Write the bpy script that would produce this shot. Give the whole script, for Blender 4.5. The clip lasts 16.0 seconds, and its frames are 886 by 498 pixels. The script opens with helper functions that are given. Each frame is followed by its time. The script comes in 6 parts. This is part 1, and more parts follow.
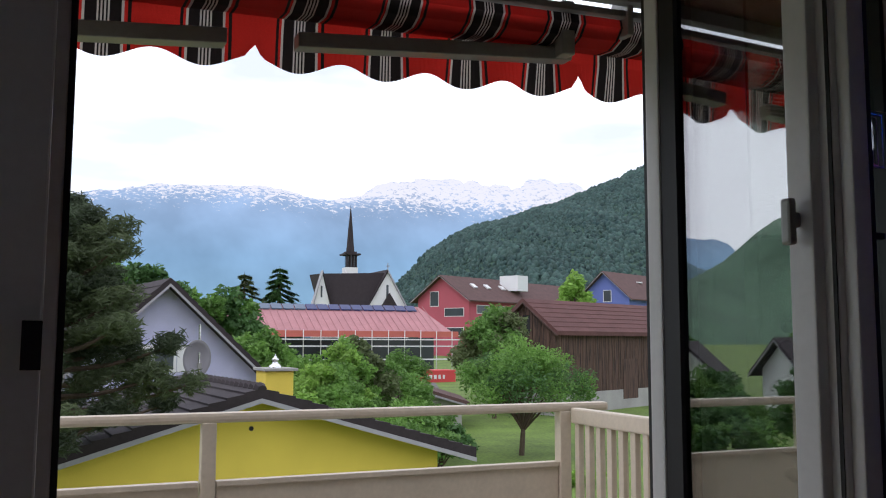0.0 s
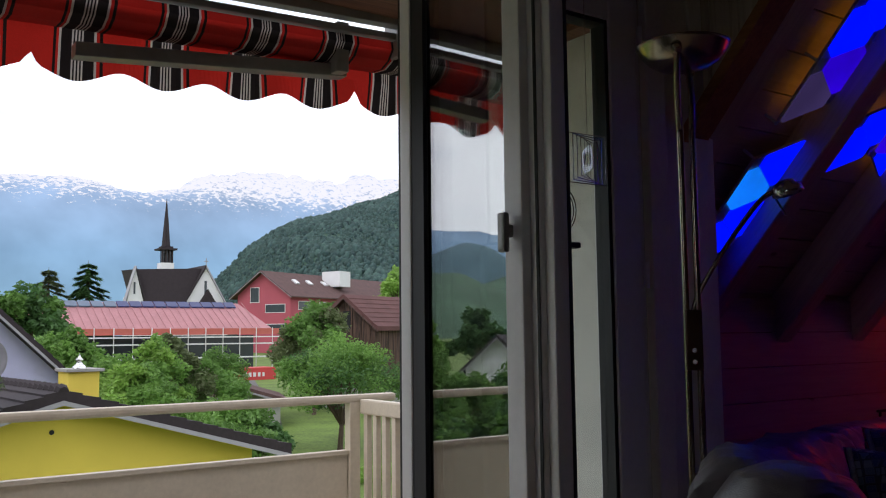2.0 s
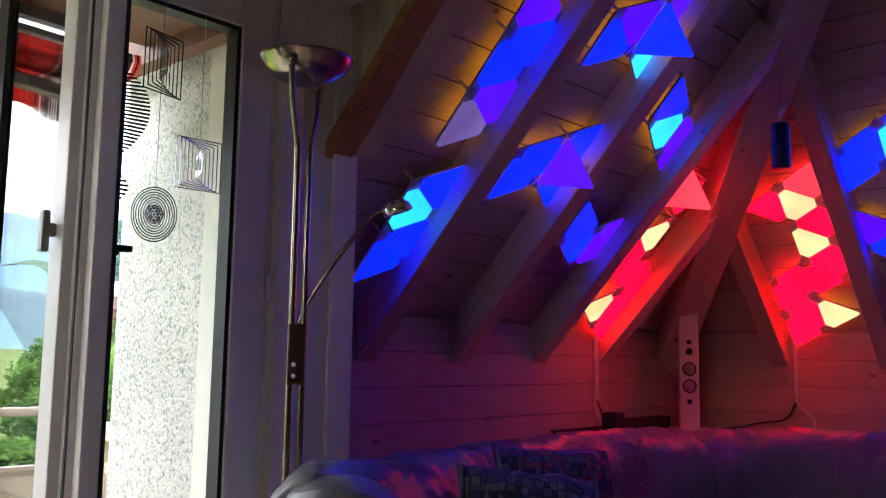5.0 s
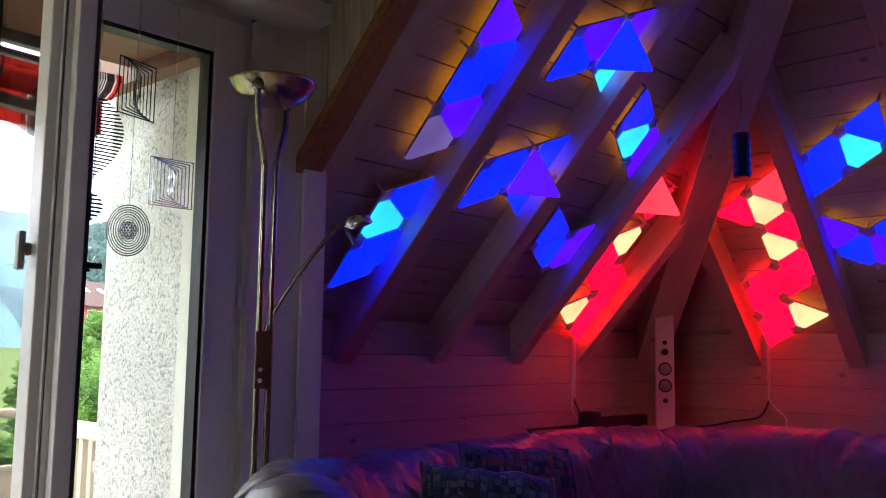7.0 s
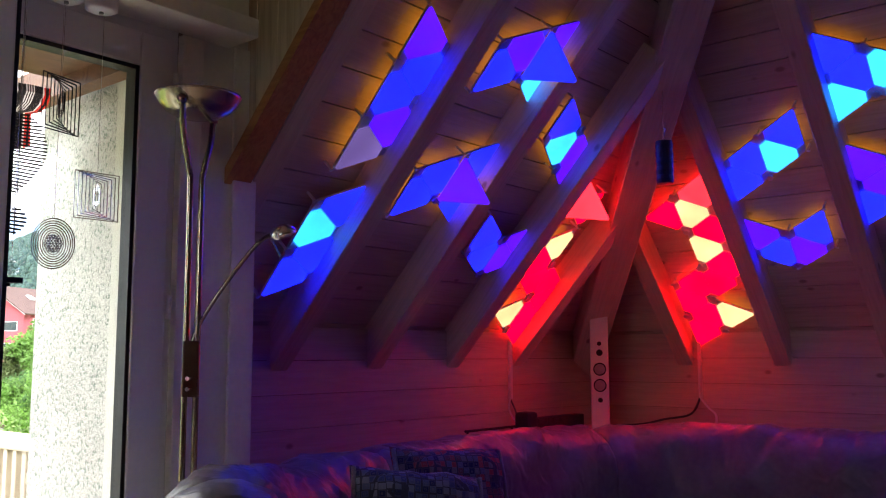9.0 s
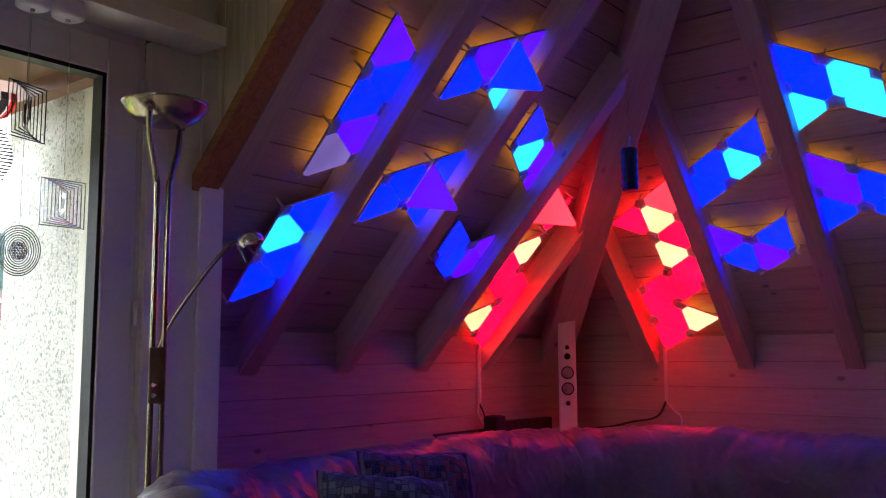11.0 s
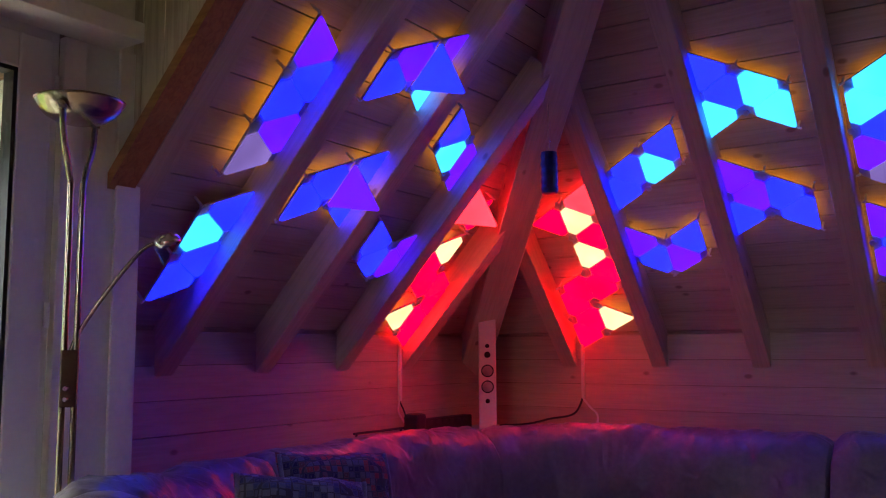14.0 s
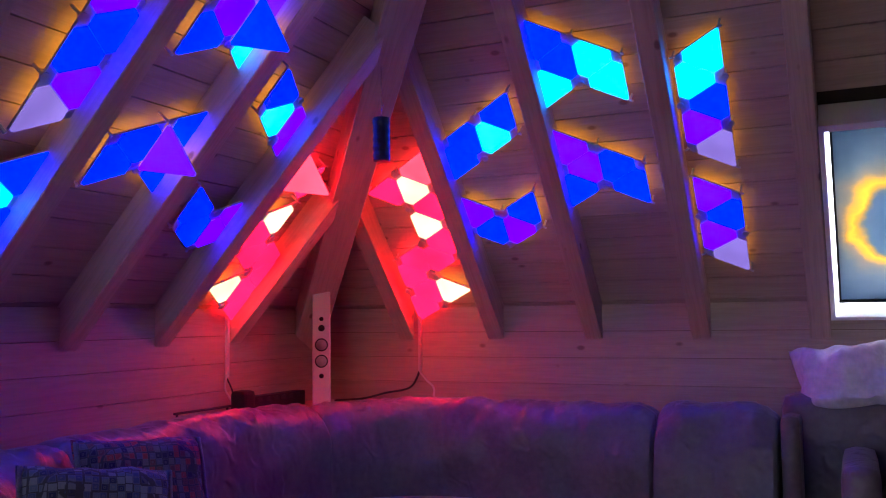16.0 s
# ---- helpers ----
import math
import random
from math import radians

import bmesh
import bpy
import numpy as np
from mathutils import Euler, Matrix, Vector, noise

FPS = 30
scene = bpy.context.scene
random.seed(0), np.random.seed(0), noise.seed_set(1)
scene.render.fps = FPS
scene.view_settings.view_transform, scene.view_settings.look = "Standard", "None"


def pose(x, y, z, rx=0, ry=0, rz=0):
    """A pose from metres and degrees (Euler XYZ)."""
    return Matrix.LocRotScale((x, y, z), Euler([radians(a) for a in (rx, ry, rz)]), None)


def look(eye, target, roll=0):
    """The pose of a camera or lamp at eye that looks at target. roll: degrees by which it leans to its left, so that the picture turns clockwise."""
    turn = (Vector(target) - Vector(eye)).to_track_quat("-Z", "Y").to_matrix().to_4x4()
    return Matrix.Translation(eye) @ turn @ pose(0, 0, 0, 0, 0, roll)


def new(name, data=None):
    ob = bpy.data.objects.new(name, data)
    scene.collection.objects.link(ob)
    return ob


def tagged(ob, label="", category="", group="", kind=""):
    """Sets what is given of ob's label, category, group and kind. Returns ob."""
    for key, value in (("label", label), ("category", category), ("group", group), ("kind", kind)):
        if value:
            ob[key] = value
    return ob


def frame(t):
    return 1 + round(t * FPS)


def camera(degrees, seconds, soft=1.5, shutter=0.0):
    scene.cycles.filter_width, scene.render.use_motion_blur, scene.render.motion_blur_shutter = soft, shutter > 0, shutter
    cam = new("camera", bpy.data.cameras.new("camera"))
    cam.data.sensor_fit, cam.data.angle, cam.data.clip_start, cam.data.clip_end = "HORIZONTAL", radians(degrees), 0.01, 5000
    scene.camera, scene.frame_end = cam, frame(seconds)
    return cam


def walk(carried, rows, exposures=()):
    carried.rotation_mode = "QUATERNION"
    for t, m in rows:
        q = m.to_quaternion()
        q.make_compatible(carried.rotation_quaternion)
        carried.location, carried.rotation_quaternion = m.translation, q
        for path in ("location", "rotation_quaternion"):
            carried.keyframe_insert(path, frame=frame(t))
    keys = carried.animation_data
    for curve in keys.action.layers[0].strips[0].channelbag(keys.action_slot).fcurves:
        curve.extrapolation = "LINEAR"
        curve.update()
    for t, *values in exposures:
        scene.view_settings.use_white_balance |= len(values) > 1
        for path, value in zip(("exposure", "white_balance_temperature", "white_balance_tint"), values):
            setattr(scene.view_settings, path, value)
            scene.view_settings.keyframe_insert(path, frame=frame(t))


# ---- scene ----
import collections

cam = camera(52.2, 16.0, 1.1)
PATH = [
    (0, (2.033, -5.233, 1.044), (0.212, -4.433, 1.245), 0.2),
    (0.5, (2.068, -5.228, 1.047), (0.292, -4.33, 1.246), -0.1),
    (1, (2.179, -5.252, 1.051), (0.44, -4.284, 1.245), -0.9),
    (1.5, (2.226, -5.232, 1.045), (0.538, -4.177, 1.237), -0.8),
    (2, (2.277, -5.211, 1.043), (0.645, -4.072, 1.233), -0.6),
    (2.5, (2.328, -5.209, 1.041), (0.739, -4.008, 1.226), -0.3),
    (3, (2.369, -5.205, 1.047), (0.839, -3.929, 1.231), 0.0),
    (3.5, (2.452, -5.135, 1.05), (1.021, -3.752, 1.246), 0.2),
    (4, (2.508, -4.977, 1.034), (1.15, -3.522, 1.235), 0.1),
    (4.5, (2.533, -4.812, 1.026), (1.188, -3.351, 1.262), 1.0),
    (7, (2.759, -4.839, 1.049), (1.402, -3.388, 1.278), 0.8),
    (7.5, (2.805, -4.826, 1.058), (1.484, -3.342, 1.287), 0.5),
    (8, (2.83, -4.831, 1.054), (1.526, -3.333, 1.291), 0.3),
    (8.5, (2.861, -4.837, 1.062), (1.566, -3.331, 1.299), 0.1),
    (9, (2.873, -4.841, 1.057), (1.593, -3.322, 1.292), -0.2),
    (11.5, (2.95, -4.855, 1.07), (1.723, -3.294, 1.309), -0.1),
    (12, (2.989, -4.853, 1.073), (1.761, -3.291, 1.309), 0.6),
    (12.5, (2.972, -4.858, 1.081), (1.75, -3.292, 1.314), 1.3),
    (13, (2.974, -4.874, 1.083), (1.735, -3.321, 1.31), 0.6),
    (13.5, (2.97, -4.883, 1.095), (1.742, -3.321, 1.317), 0.7),
    (14, (2.937, -4.867, 1.09), (1.837, -3.212, 1.316), -0.3),
    (14.5, (2.9, -4.831, 1.092), (1.904, -3.109, 1.3), -0.9),
    (15, (2.9, -4.827, 1.078), (1.918, -3.099, 1.299), -0.9),
    (15.5, (2.872, -4.761, 1.08), (1.957, -2.995, 1.288), -0.9),
    (16, (2.945, -4.669, 1.11), (2.121, -2.853, 1.266), -0.7),
]
walk(cam, [(t, look(eye, target, roll)) for t, eye, target, roll in PATH],
     [(0, 0.0, 6150, 15), (2, 0.05, 6300, 14), (2.5, 0.35, 6400, 12), (3, 0.6, 6400, 12), (3.5, 1.2, 6500, 12), (4, 2.0, 6500, 12), (4.5, 2.35, 6500, 14), (7, 2.3, 6500, 14), (9, 2.5, 6800, 15), (11.5, 2.6, 6400, 15),
      (13, 2.6, 6400, 15), (13.5, 2.55, 6500, 15), (14, 2.85, 6800, 14), (14.5, 3.75, 7100, 13), (15, 3.95, 7100, 12), (15.5, 3.65, 6500, 13), (16, 3.3, 6000, 16)])

# world, sun, exposure
world = bpy.data.worlds.new("world")
scene.world = world
world.use_nodes = True
wn = world.node_tree
wn.nodes.clear()
sky = wn.nodes.new("ShaderNodeTexSky")
sky.sky_type = "NISHITA"
sky.sun_disc = False
sky.sun_elevation = radians(48)
sky.sun_rotation = radians(200)
sky_bg = wn.nodes.new("ShaderNodeBackground")
sky_bg.inputs["Strength"].default_value = 0.12
wn.links.new(sky.outputs[0], sky_bg.inputs["Color"])
cloud_bg = wn.nodes.new("ShaderNodeBackground")
cloud_bg.inputs["Color"].default_value = (0.93, 0.95, 1.0, 1)
cloud_bg.inputs["Strength"].default_value = 1.55
cloud_tc = wn.nodes.new("ShaderNodeTexCoord")
cloud_map = wn.nodes.new("ShaderNodeMapping")
cloud_map.inputs["Scale"].default_value = (1.5, 1.5, 6)
cloud_noise = wn.nodes.new("ShaderNodeTexNoise")
cloud_noise.inputs["Scale"].default_value = 1.6
cloud_noise.inputs["Detail"].default_value = 6
cloud_ramp = wn.nodes.new("ShaderNodeMapRange")
cloud_ramp.inputs["From Min"].default_value = 0.36
cloud_ramp.inputs["From Max"].default_value = 0.55
cloud_ramp.inputs["To Min"].default_value = 0.55
cloud_ramp.inputs["To Max"].default_value = 1.0
cloud_mix = wn.nodes.new("ShaderNodeMixShader")
world_out = wn.nodes.new("ShaderNodeOutputWorld")
wn.links.new(cloud_tc.outputs["Generated"], cloud_map.inputs["Vector"])
wn.links.new(cloud_map.outputs[0], cloud_noise.inputs["Vector"])
wn.links.new(cloud_noise.outputs[0], cloud_ramp.inputs["Value"])
wn.links.new(cloud_ramp.outputs[0], cloud_mix.inputs[0])
wn.links.new(sky_bg.outputs[0], cloud_mix.inputs[1])
wn.links.new(cloud_bg.outputs[0], cloud_mix.inputs[2])
wn.links.new(cloud_mix.outputs[0], world_out.inputs["Surface"])

sun = new("sun", bpy.data.lights.new("sun", "SUN"))
sun.data.energy = 0.7
sun.data.angle = radians(12)
sun.data.color = (1.0, 0.95, 0.88)
sun.matrix_world = look((20, -40, 60), (0, 10, 0))


# ---- materials ----
def mat(name, color, rough=0.6, metal=0.0, scale=8.0, vary=0.18, bump=0.15, stretch=(1, 1, 1), fine=60.0, coat=0.0):
    """A surface whose colour and relief vary at two scales."""
    m = bpy.data.materials.new(name)
    m.use_nodes = True
    n, l = m.node_tree.nodes, m.node_tree.links
    b = n["Principled BSDF"]
    tc = n.new("ShaderNodeTexCoord")
    mp = n.new("ShaderNodeMapping")
    mp.inputs["Scale"].default_value = stretch
    l.new(tc.outputs["Object"], mp.inputs["Vector"])
    big = n.new("ShaderNodeTexNoise")
    big.inputs["Scale"].default_value = scale
    big.inputs["Detail"].default_value = 5
    small = n.new("ShaderNodeTexNoise")
    small.inputs["Scale"].default_value = fine
    small.inputs["Detail"].default_value = 3
    l.new(mp.outputs[0], big.inputs["Vector"])
    l.new(mp.outputs[0], small.inputs["Vector"])
    mix = n.new("ShaderNodeMix")
    mix.data_type = "RGBA"
    mix.blend_type = "MULTIPLY"
    mix.inputs[0].default_value = 1.0
    mix.inputs[6].default_value = (*color, 1)
    add = n.new("ShaderNodeMath")
    add.operation = "ADD"
    l.new(big.outputs[0], add.inputs[0])
    l.new(small.outputs[0], add.inputs[1])
    rng = n.new("ShaderNodeMapRange")
    rng.inputs["From Min"].default_value = 0.6
    rng.inputs["From Max"].default_value = 1.4
    rng.inputs["To Min"].default_value = 1 - vary
    rng.inputs["To Max"].default_value = 1 + vary
    l.new(add.outputs[0], rng.inputs["Value"])
    l.new(rng.outputs[0], mix.inputs[7])
    l.new(mix.outputs[2], b.inputs["Base Color"])
    b.inputs["Roughness"].default_value = rough
    b.inputs["Metallic"].default_value = metal
    b.inputs["Coat Weight"].default_value = coat
    if bump:
        bp = n.new("ShaderNodeBump")
        bp.inputs["Strength"].default_value = bump
        bp.inputs["Distance"].default_value = 0.01
        l.new(add.outputs[0], bp.inputs["Height"])
        l.new(bp.outputs[0], b.inputs["Normal"])
    return m


def wood(name, color, dark, axis=0, scale=1.0, knots=True, rough=0.55, spread=0.18):
    """Pine with grain along one axis, knots, and a tone of its own for each piece or board."""
    m = bpy.data.materials.new(name)
    m.use_nodes = True
    n, l = m.node_tree.nodes, m.node_tree.links
    b = n["Principled BSDF"]
    tc = n.new("ShaderNodeTexCoord")
    geo = n.new("ShaderNodeNewGeometry")
    info = n.new("ShaderNodeObjectInfo")
    shift = n.new("ShaderNodeMath")
    shift.operation = "ADD"
    l.new(geo.outputs["Random Per Island"], shift.inputs[0])
    l.new(info.outputs["Random"], shift.inputs[1])
    far = n.new("ShaderNodeMath")
    far.operation = "MULTIPLY"
    far.inputs[1].default_value = 37.0
    l.new(shift.outputs[0], far.inputs[0])
    move = n.new("ShaderNodeVectorMath")
    move.operation = "ADD"
    l.new(tc.outputs["Object"], move.inputs[0])
    l.new(far.outputs[0], move.inputs[1])
    mp = n.new("ShaderNodeMapping")
    st = [22.0 * scale] * 3
    st[axis] = 1.3 * scale
    mp.inputs["Scale"].default_value = st
    l.new(move.outputs[0], mp.inputs["Vector"])
    grain = n.new("ShaderNodeTexNoise")
    grain.inputs["Scale"].default_value = 2.2
    grain.inputs["Detail"].default_value = 6
    grain.inputs["Distortion"].default_value = 1.2
    l.new(mp.outputs[0], grain.inputs["Vector"])
    ramp = n.new("ShaderNodeValToRGB")
    ramp.color_ramp.elements[0].position = 0.36
    ramp.color_ramp.elements[0].color = (*dark, 1)
    ramp.color_ramp.elements[1].position = 0.6
    ramp.color_ramp.elements[1].color = (*color, 1)
    l.new(grain.outputs[0], ramp.inputs[0])
    tone = n.new("ShaderNodeMapRange")
    tone.inputs["From Max"].default_value = 2.0
    tone.inputs["To Min"].default_value = 1 - spread
    tone.inputs["To Max"].default_value = 1 + 0.6 * spread
    l.new(shift.outputs[0], tone.inputs["Value"])
    tint = n.new("ShaderNodeMix")
    tint.data_type = "RGBA"
    tint.blend_type = "MULTIPLY"
    tint.inputs[0].default_value = 1.0
    l.new(ramp.outputs[0], tint.inputs[6])
    l.new(tone.outputs[0], tint.inputs[7])
    out = tint.outputs[2]
    if knots:
        kmp = n.new("ShaderNodeMapping")
        ks = [7.0 * scale] * 3
        ks[axis] = 4.0 * scale
        kmp.inputs["Scale"].default_value = ks
        l.new(move.outputs[0], kmp.inputs["Vector"])
        vor = n.new("ShaderNodeTexVoronoi")
        vor.inputs["Scale"].default_value = 1.0
        l.new(kmp.outputs[0], vor.inputs["Vector"])
        kr = n.new("ShaderNodeMapRange")
        kr.inputs["From Min"].default_value = 0.06
        kr.inputs["From Max"].default_value = 0.11
        kr.inputs["To Min"].default_value = 0.8
        kr.inputs["To Max"].default_value = 0.0
        l.new(vor.outputs["Distance"], kr.inputs["Value"])
        km = n.new("ShaderNodeMix")
        km.data_type = "RGBA"
        l.new(kr.outputs[0], km.inputs[0])
        l.new(out, km.inputs[6])
        km.inputs[7].default_value = (dark[0] * 0.4, dark[1] * 0.3, dark[2] * 0.3, 1)
        out = km.outputs[2]
    l.new(out, b.inputs["Base Color"])
    b.inputs["Roughness"].default_value = rough
    bp = n.new("ShaderNodeBump")
    bp.inputs["Strength"].default_value = 0.25
    bp.inputs["Distance"].default_value = 0.003
    l.new(grain.outputs[0], bp.inputs["Height"])
    l.new(bp.outputs[0], b.inputs["Normal"])
    return m


def stucco(name, color):
    """Rough-cast plaster: pale grains with dark pits between them."""
    m = bpy.data.materials.new(name)
    m.use_nodes = True
    n, l = m.node_tree.nodes, m.node_tree.links
    b = n["Principled BSDF"]
    tc = n.new("ShaderNodeTexCoord")
    mp = n.new("ShaderNodeMapping")
    mp.inputs["Scale"].default_value = (1, 1, 0.9)
    l.new(tc.outputs["Object"], mp.inputs["Vector"])
    grain = n.new("ShaderNodeTexNoise")
    grain.inputs["Scale"].default_value = 105
    grain.inputs["Detail"].default_value = 2.5
    l.new(mp.outputs[0], grain.inputs["Vector"])
    broad = n.new("ShaderNodeTexNoise")
    broad.inputs["Scale"].default_value = 3
    broad.inputs["Detail"].default_value = 4
    l.new(mp.outputs[0], broad.inputs["Vector"])
    ramp = n.new("ShaderNodeValToRGB")
    el = ramp.color_ramp.elements
    el[0].position, el[0].color = 0.34, (color[0] * 0.45, color[1] * 0.57, color[2] * 0.52, 1)
    el[1].position, el[1].color = 0.42, (color[0], color[1], color[2], 1)
    e = el.new(0.65)
    e.color = (color[0] * 1.25, color[1] * 1.25, color[2] * 1.25, 1)
    l.new(grain.outputs[0], ramp.inputs[0])
    r = n.new("ShaderNodeMapRange")
    r.inputs["To Min"].default_value = 0.75
    r.inputs["To Max"].default_value = 1.25
    l.new(broad.outputs[0], r.inputs["Value"])
    mx = n.new("ShaderNodeMix")
    mx.data_type = "RGBA"
    mx.blend_type = "MULTIPLY"
    mx.inputs[0].default_value = 1.0
    l.new(ramp.outputs[0], mx.inputs[6])
    l.new(r.outputs[0], mx.inputs[7])
    l.new(mx.outputs[2], b.inputs["Base Color"])
    b.inputs["Roughness"].default_value = 0.95
    bp = n.new("ShaderNodeBump")
    bp.inputs["Strength"].default_value = 0.9
    bp.inputs["Distance"].default_value = 0.012
    l.new(grain.outputs[0], bp.inputs["Height"])
    l.new(bp.outputs[0], b.inputs["Normal"])
    return m


def leather(name, color):
    """Soft leather with creases, pores and worn gloss."""
    m = mat(name, color, 0.34, scale=7, vary=0.22, bump=0.0, fine=38)
    n, l = m.node_tree.nodes, m.node_tree.links
    b = n["Principled BSDF"]
    tc = n.new("ShaderNodeTexCoord")
    crease = n.new("ShaderNodeTexNoise")
    crease.noise_type = "RIDGED_MULTIFRACTAL"
    crease.inputs["Scale"].default_value = 13
    crease.inputs["Detail"].default_value = 4
    crease.inputs["Distortion"].default_value = 0.8
    l.new(tc.outputs["Object"], crease.inputs["Vector"])
    pore = n.new("ShaderNodeTexVoronoi")
    pore.inputs["Scale"].default_value = 260
    l.new(tc.outputs["Object"], pore.inputs["Vector"])
    b1 = n.new("ShaderNodeBump")
    b1.inputs["Strength"].default_value = 0.9
    b1.inputs["Distance"].default_value = 0.012
    l.new(crease.outputs[0], b1.inputs["Height"])
    b2 = n.new("ShaderNodeBump")
    b2.inputs["Strength"].default_value = 0.25
    b2.inputs["Distance"].default_value = 0.002
    l.new(pore.outputs["Distance"], b2.inputs["Height"])
    l.new(b1.outputs[0], b2.inputs["Normal"])
    l.new(b2.outputs[0], b.inputs["Normal"])
    r = n.new("ShaderNodeMapRange")
    r.inputs["To Min"].default_value = 0.28
    r.inputs["To Max"].default_value = 0.5
    b.inputs["Specular IOR Level"].default_value = 0.32
    l.new(crease.outputs[0], r.inputs["Value"])
    l.new(r.outputs[0], b.inputs["Roughness"])
    return m


def glow(name, color, strength):
    """A lit diffuser: it gives off light, brighter towards one side of each tile."""
    m = bpy.data.materials.new(name)
    m.use_nodes = True
    n, l = m.node_tree.nodes, m.node_tree.links
    b = n["Principled BSDF"]
    b.inputs["Base Color"].default_value = (0.09, 0.09, 0.1, 1)
    b.inputs["Roughness"].default_value = 0.45
    tc = n.new("ShaderNodeTexCoord")
    no = n.new("ShaderNodeTexNoise")
    no.inputs["Scale"].default_value = 5.0
    l.new(tc.outputs["Object"], no.inputs["Vector"])
    r = n.new("ShaderNodeMapRange")
    r.inputs["From Min"].default_value = 0.3
    r.inputs["From Max"].default_value = 0.7
    r.inputs["To Min"].default_value = strength * 0.75
    r.inputs["To Max"].default_value = strength * 1.2
    l.new(no.outputs[0], r.inputs["Value"])
    b.inputs["Emission Color"].default_value = (*color, 1)
    l.new(r.outputs[0], b.inputs["Emission Strength"])
    return m


def glass(name, tint=(1, 1, 1), rough=0.0, mirror=1.0):
    """A thin clear pane: mirrors by Fresnel and lets the rest straight through."""
    m = bpy.data.materials.new(name)
    m.use_nodes = True
    n, l = m.node_tree.nodes, m.node_tree.links
    n.clear()
    out = n.new("ShaderNodeOutputMaterial")
    tr = n.new("ShaderNodeBsdfTransparent")
    tr.inputs["Color"].default_value = (*tint, 1)
    gl = n.new("ShaderNodeBsdfGlossy")
    gl.inputs["Roughness"].default_value = rough
    lw = n.new("ShaderNodeLayerWeight")
    lw.inputs["Blend"].default_value = 0.5
    power = n.new("ShaderNodeMath")
    power.operation = "POWER"
    power.inputs[1].default_value = 5.0
    l.new(lw.outputs["Facing"], power.inputs[0])
    mul = n.new("ShaderNodeMapRange")
    mul.inputs["To Min"].default_value = 0.04 * mirror
    mul.inputs["To Max"].default_value = 1.0
    l.new(power.outputs[0], mul.inputs["Value"])
    mx = n.new("ShaderNodeMixShader")
    l.new(mul.outputs[0], mx.inputs[0])
    l.new(tr.outputs[0], mx.inputs[1])
    l.new(gl.outputs[0], mx.inputs[2])
    l.new(mx.outputs[0], out.inputs["Surface"])
    return m


PINE_X = wood("pine_boards_x", (0.50, 0.385, 0.315), (0.43, 0.325, 0.262), 0)
PINE_Y = wood("pine_boards_y", (0.50, 0.385, 0.315), (0.43, 0.325, 0.262), 1)
# Paler than the other pine: daylight on the dormer cheek is in the colour.
PINE_Z = wood("pine_boards_z", (0.70, 0.60, 0.46), (0.55, 0.45, 0.32), 2)
BROWN = wood("brown_board", (0.42, 0.19, 0.06), (0.30, 0.12, 0.035), 0, knots=False)
SOFFIT = wood("soffit_board", (0.19, 0.085, 0.045), (0.11, 0.045, 0.025), 1)
FLOORWOOD = wood("floor_wood", (0.54, 0.41, 0.28), (0.42, 0.3, 0.19), 1)
DARKPINE = wood("dark_pine_boards", (0.24, 0.14, 0.08), (0.15, 0.08, 0.045), 0)
PAINT = mat("white_paint", (0.80, 0.77, 0.71), 0.5, vary=0.06, bump=0.05)
PVC = mat("window_plastic", (0.80, 0.80, 0.79), 0.35, vary=0.04, bump=0.02)
PLASTER = mat("plaster", (0.46, 0.46, 0.40), 0.9, vary=0.08, bump=0.1)
STUCCO = stucco("stucco", (0.52, 0.51, 0.47))
# PLASTER again, its colour lightened to offset the soffit's shade on the reveal.
REVEAL = mat("lightened_reveal_plaster", (0.68, 0.67, 0.60), 0.9, vary=0.08, bump=0.1)
UNDERLAY = mat("dark_underlay", (0.03, 0.022, 0.018), 0.9, bump=0.0)
RUBBER = mat("black_gasket", (0.015, 0.015, 0.016), 0.6, vary=0.1, bump=0.0)
BRASS = mat("brushed_nickel", (0.42, 0.37, 0.27), 0.22, 1.0, scale=3, vary=0.1, bump=0.05, stretch=(1, 1, 0.1))
ALU = mat("grey_aluminium", (0.30, 0.30, 0.28), 0.45, 0.4, vary=0.1, bump=0.03)
STEEL = mat("bright_steel", (0.75, 0.75, 0.75), 0.2, 1.0, vary=0.06, bump=0.03)
RAILPAINT = mat("beige_rail_paint", (0.56, 0.48, 0.38), 0.5, vary=0.1, bump=0.06)
REDCLOTH = mat("red_awning_cloth", (0.62, 0.028, 0.02), 0.9, vary=0.12, bump=0.08, fine=300)
BLACKCLOTH = mat("black_awning_cloth", (0.02, 0.015, 0.015), 0.9, vary=0.2, bump=0.08, fine=300)
WHITECLOTH = mat("white_awning_cloth", (0.62, 0.55, 0.5), 0.9, vary=0.1, bump=0.08, fine=300)


def let_through(m, share):
    """Thin stuff: part of the light falls through it from the other side."""
    n, l = m.node_tree.nodes, m.node_tree.links
    b = n["Principled BSDF"]
    thin = n.new("ShaderNodeBsdfTranslucent")
    l.new(b.inputs["Base Color"].links[0].from_socket, thin.inputs["Color"])
    both = n.new("ShaderNodeMixShader")
    both.inputs[0].default_value = share
    l.new(b.outputs[0], both.inputs[1])
    l.new(thin.outputs[0], both.inputs[2])
    l.new(both.outputs[0], n["Material Output"].inputs["Surface"])
    return m


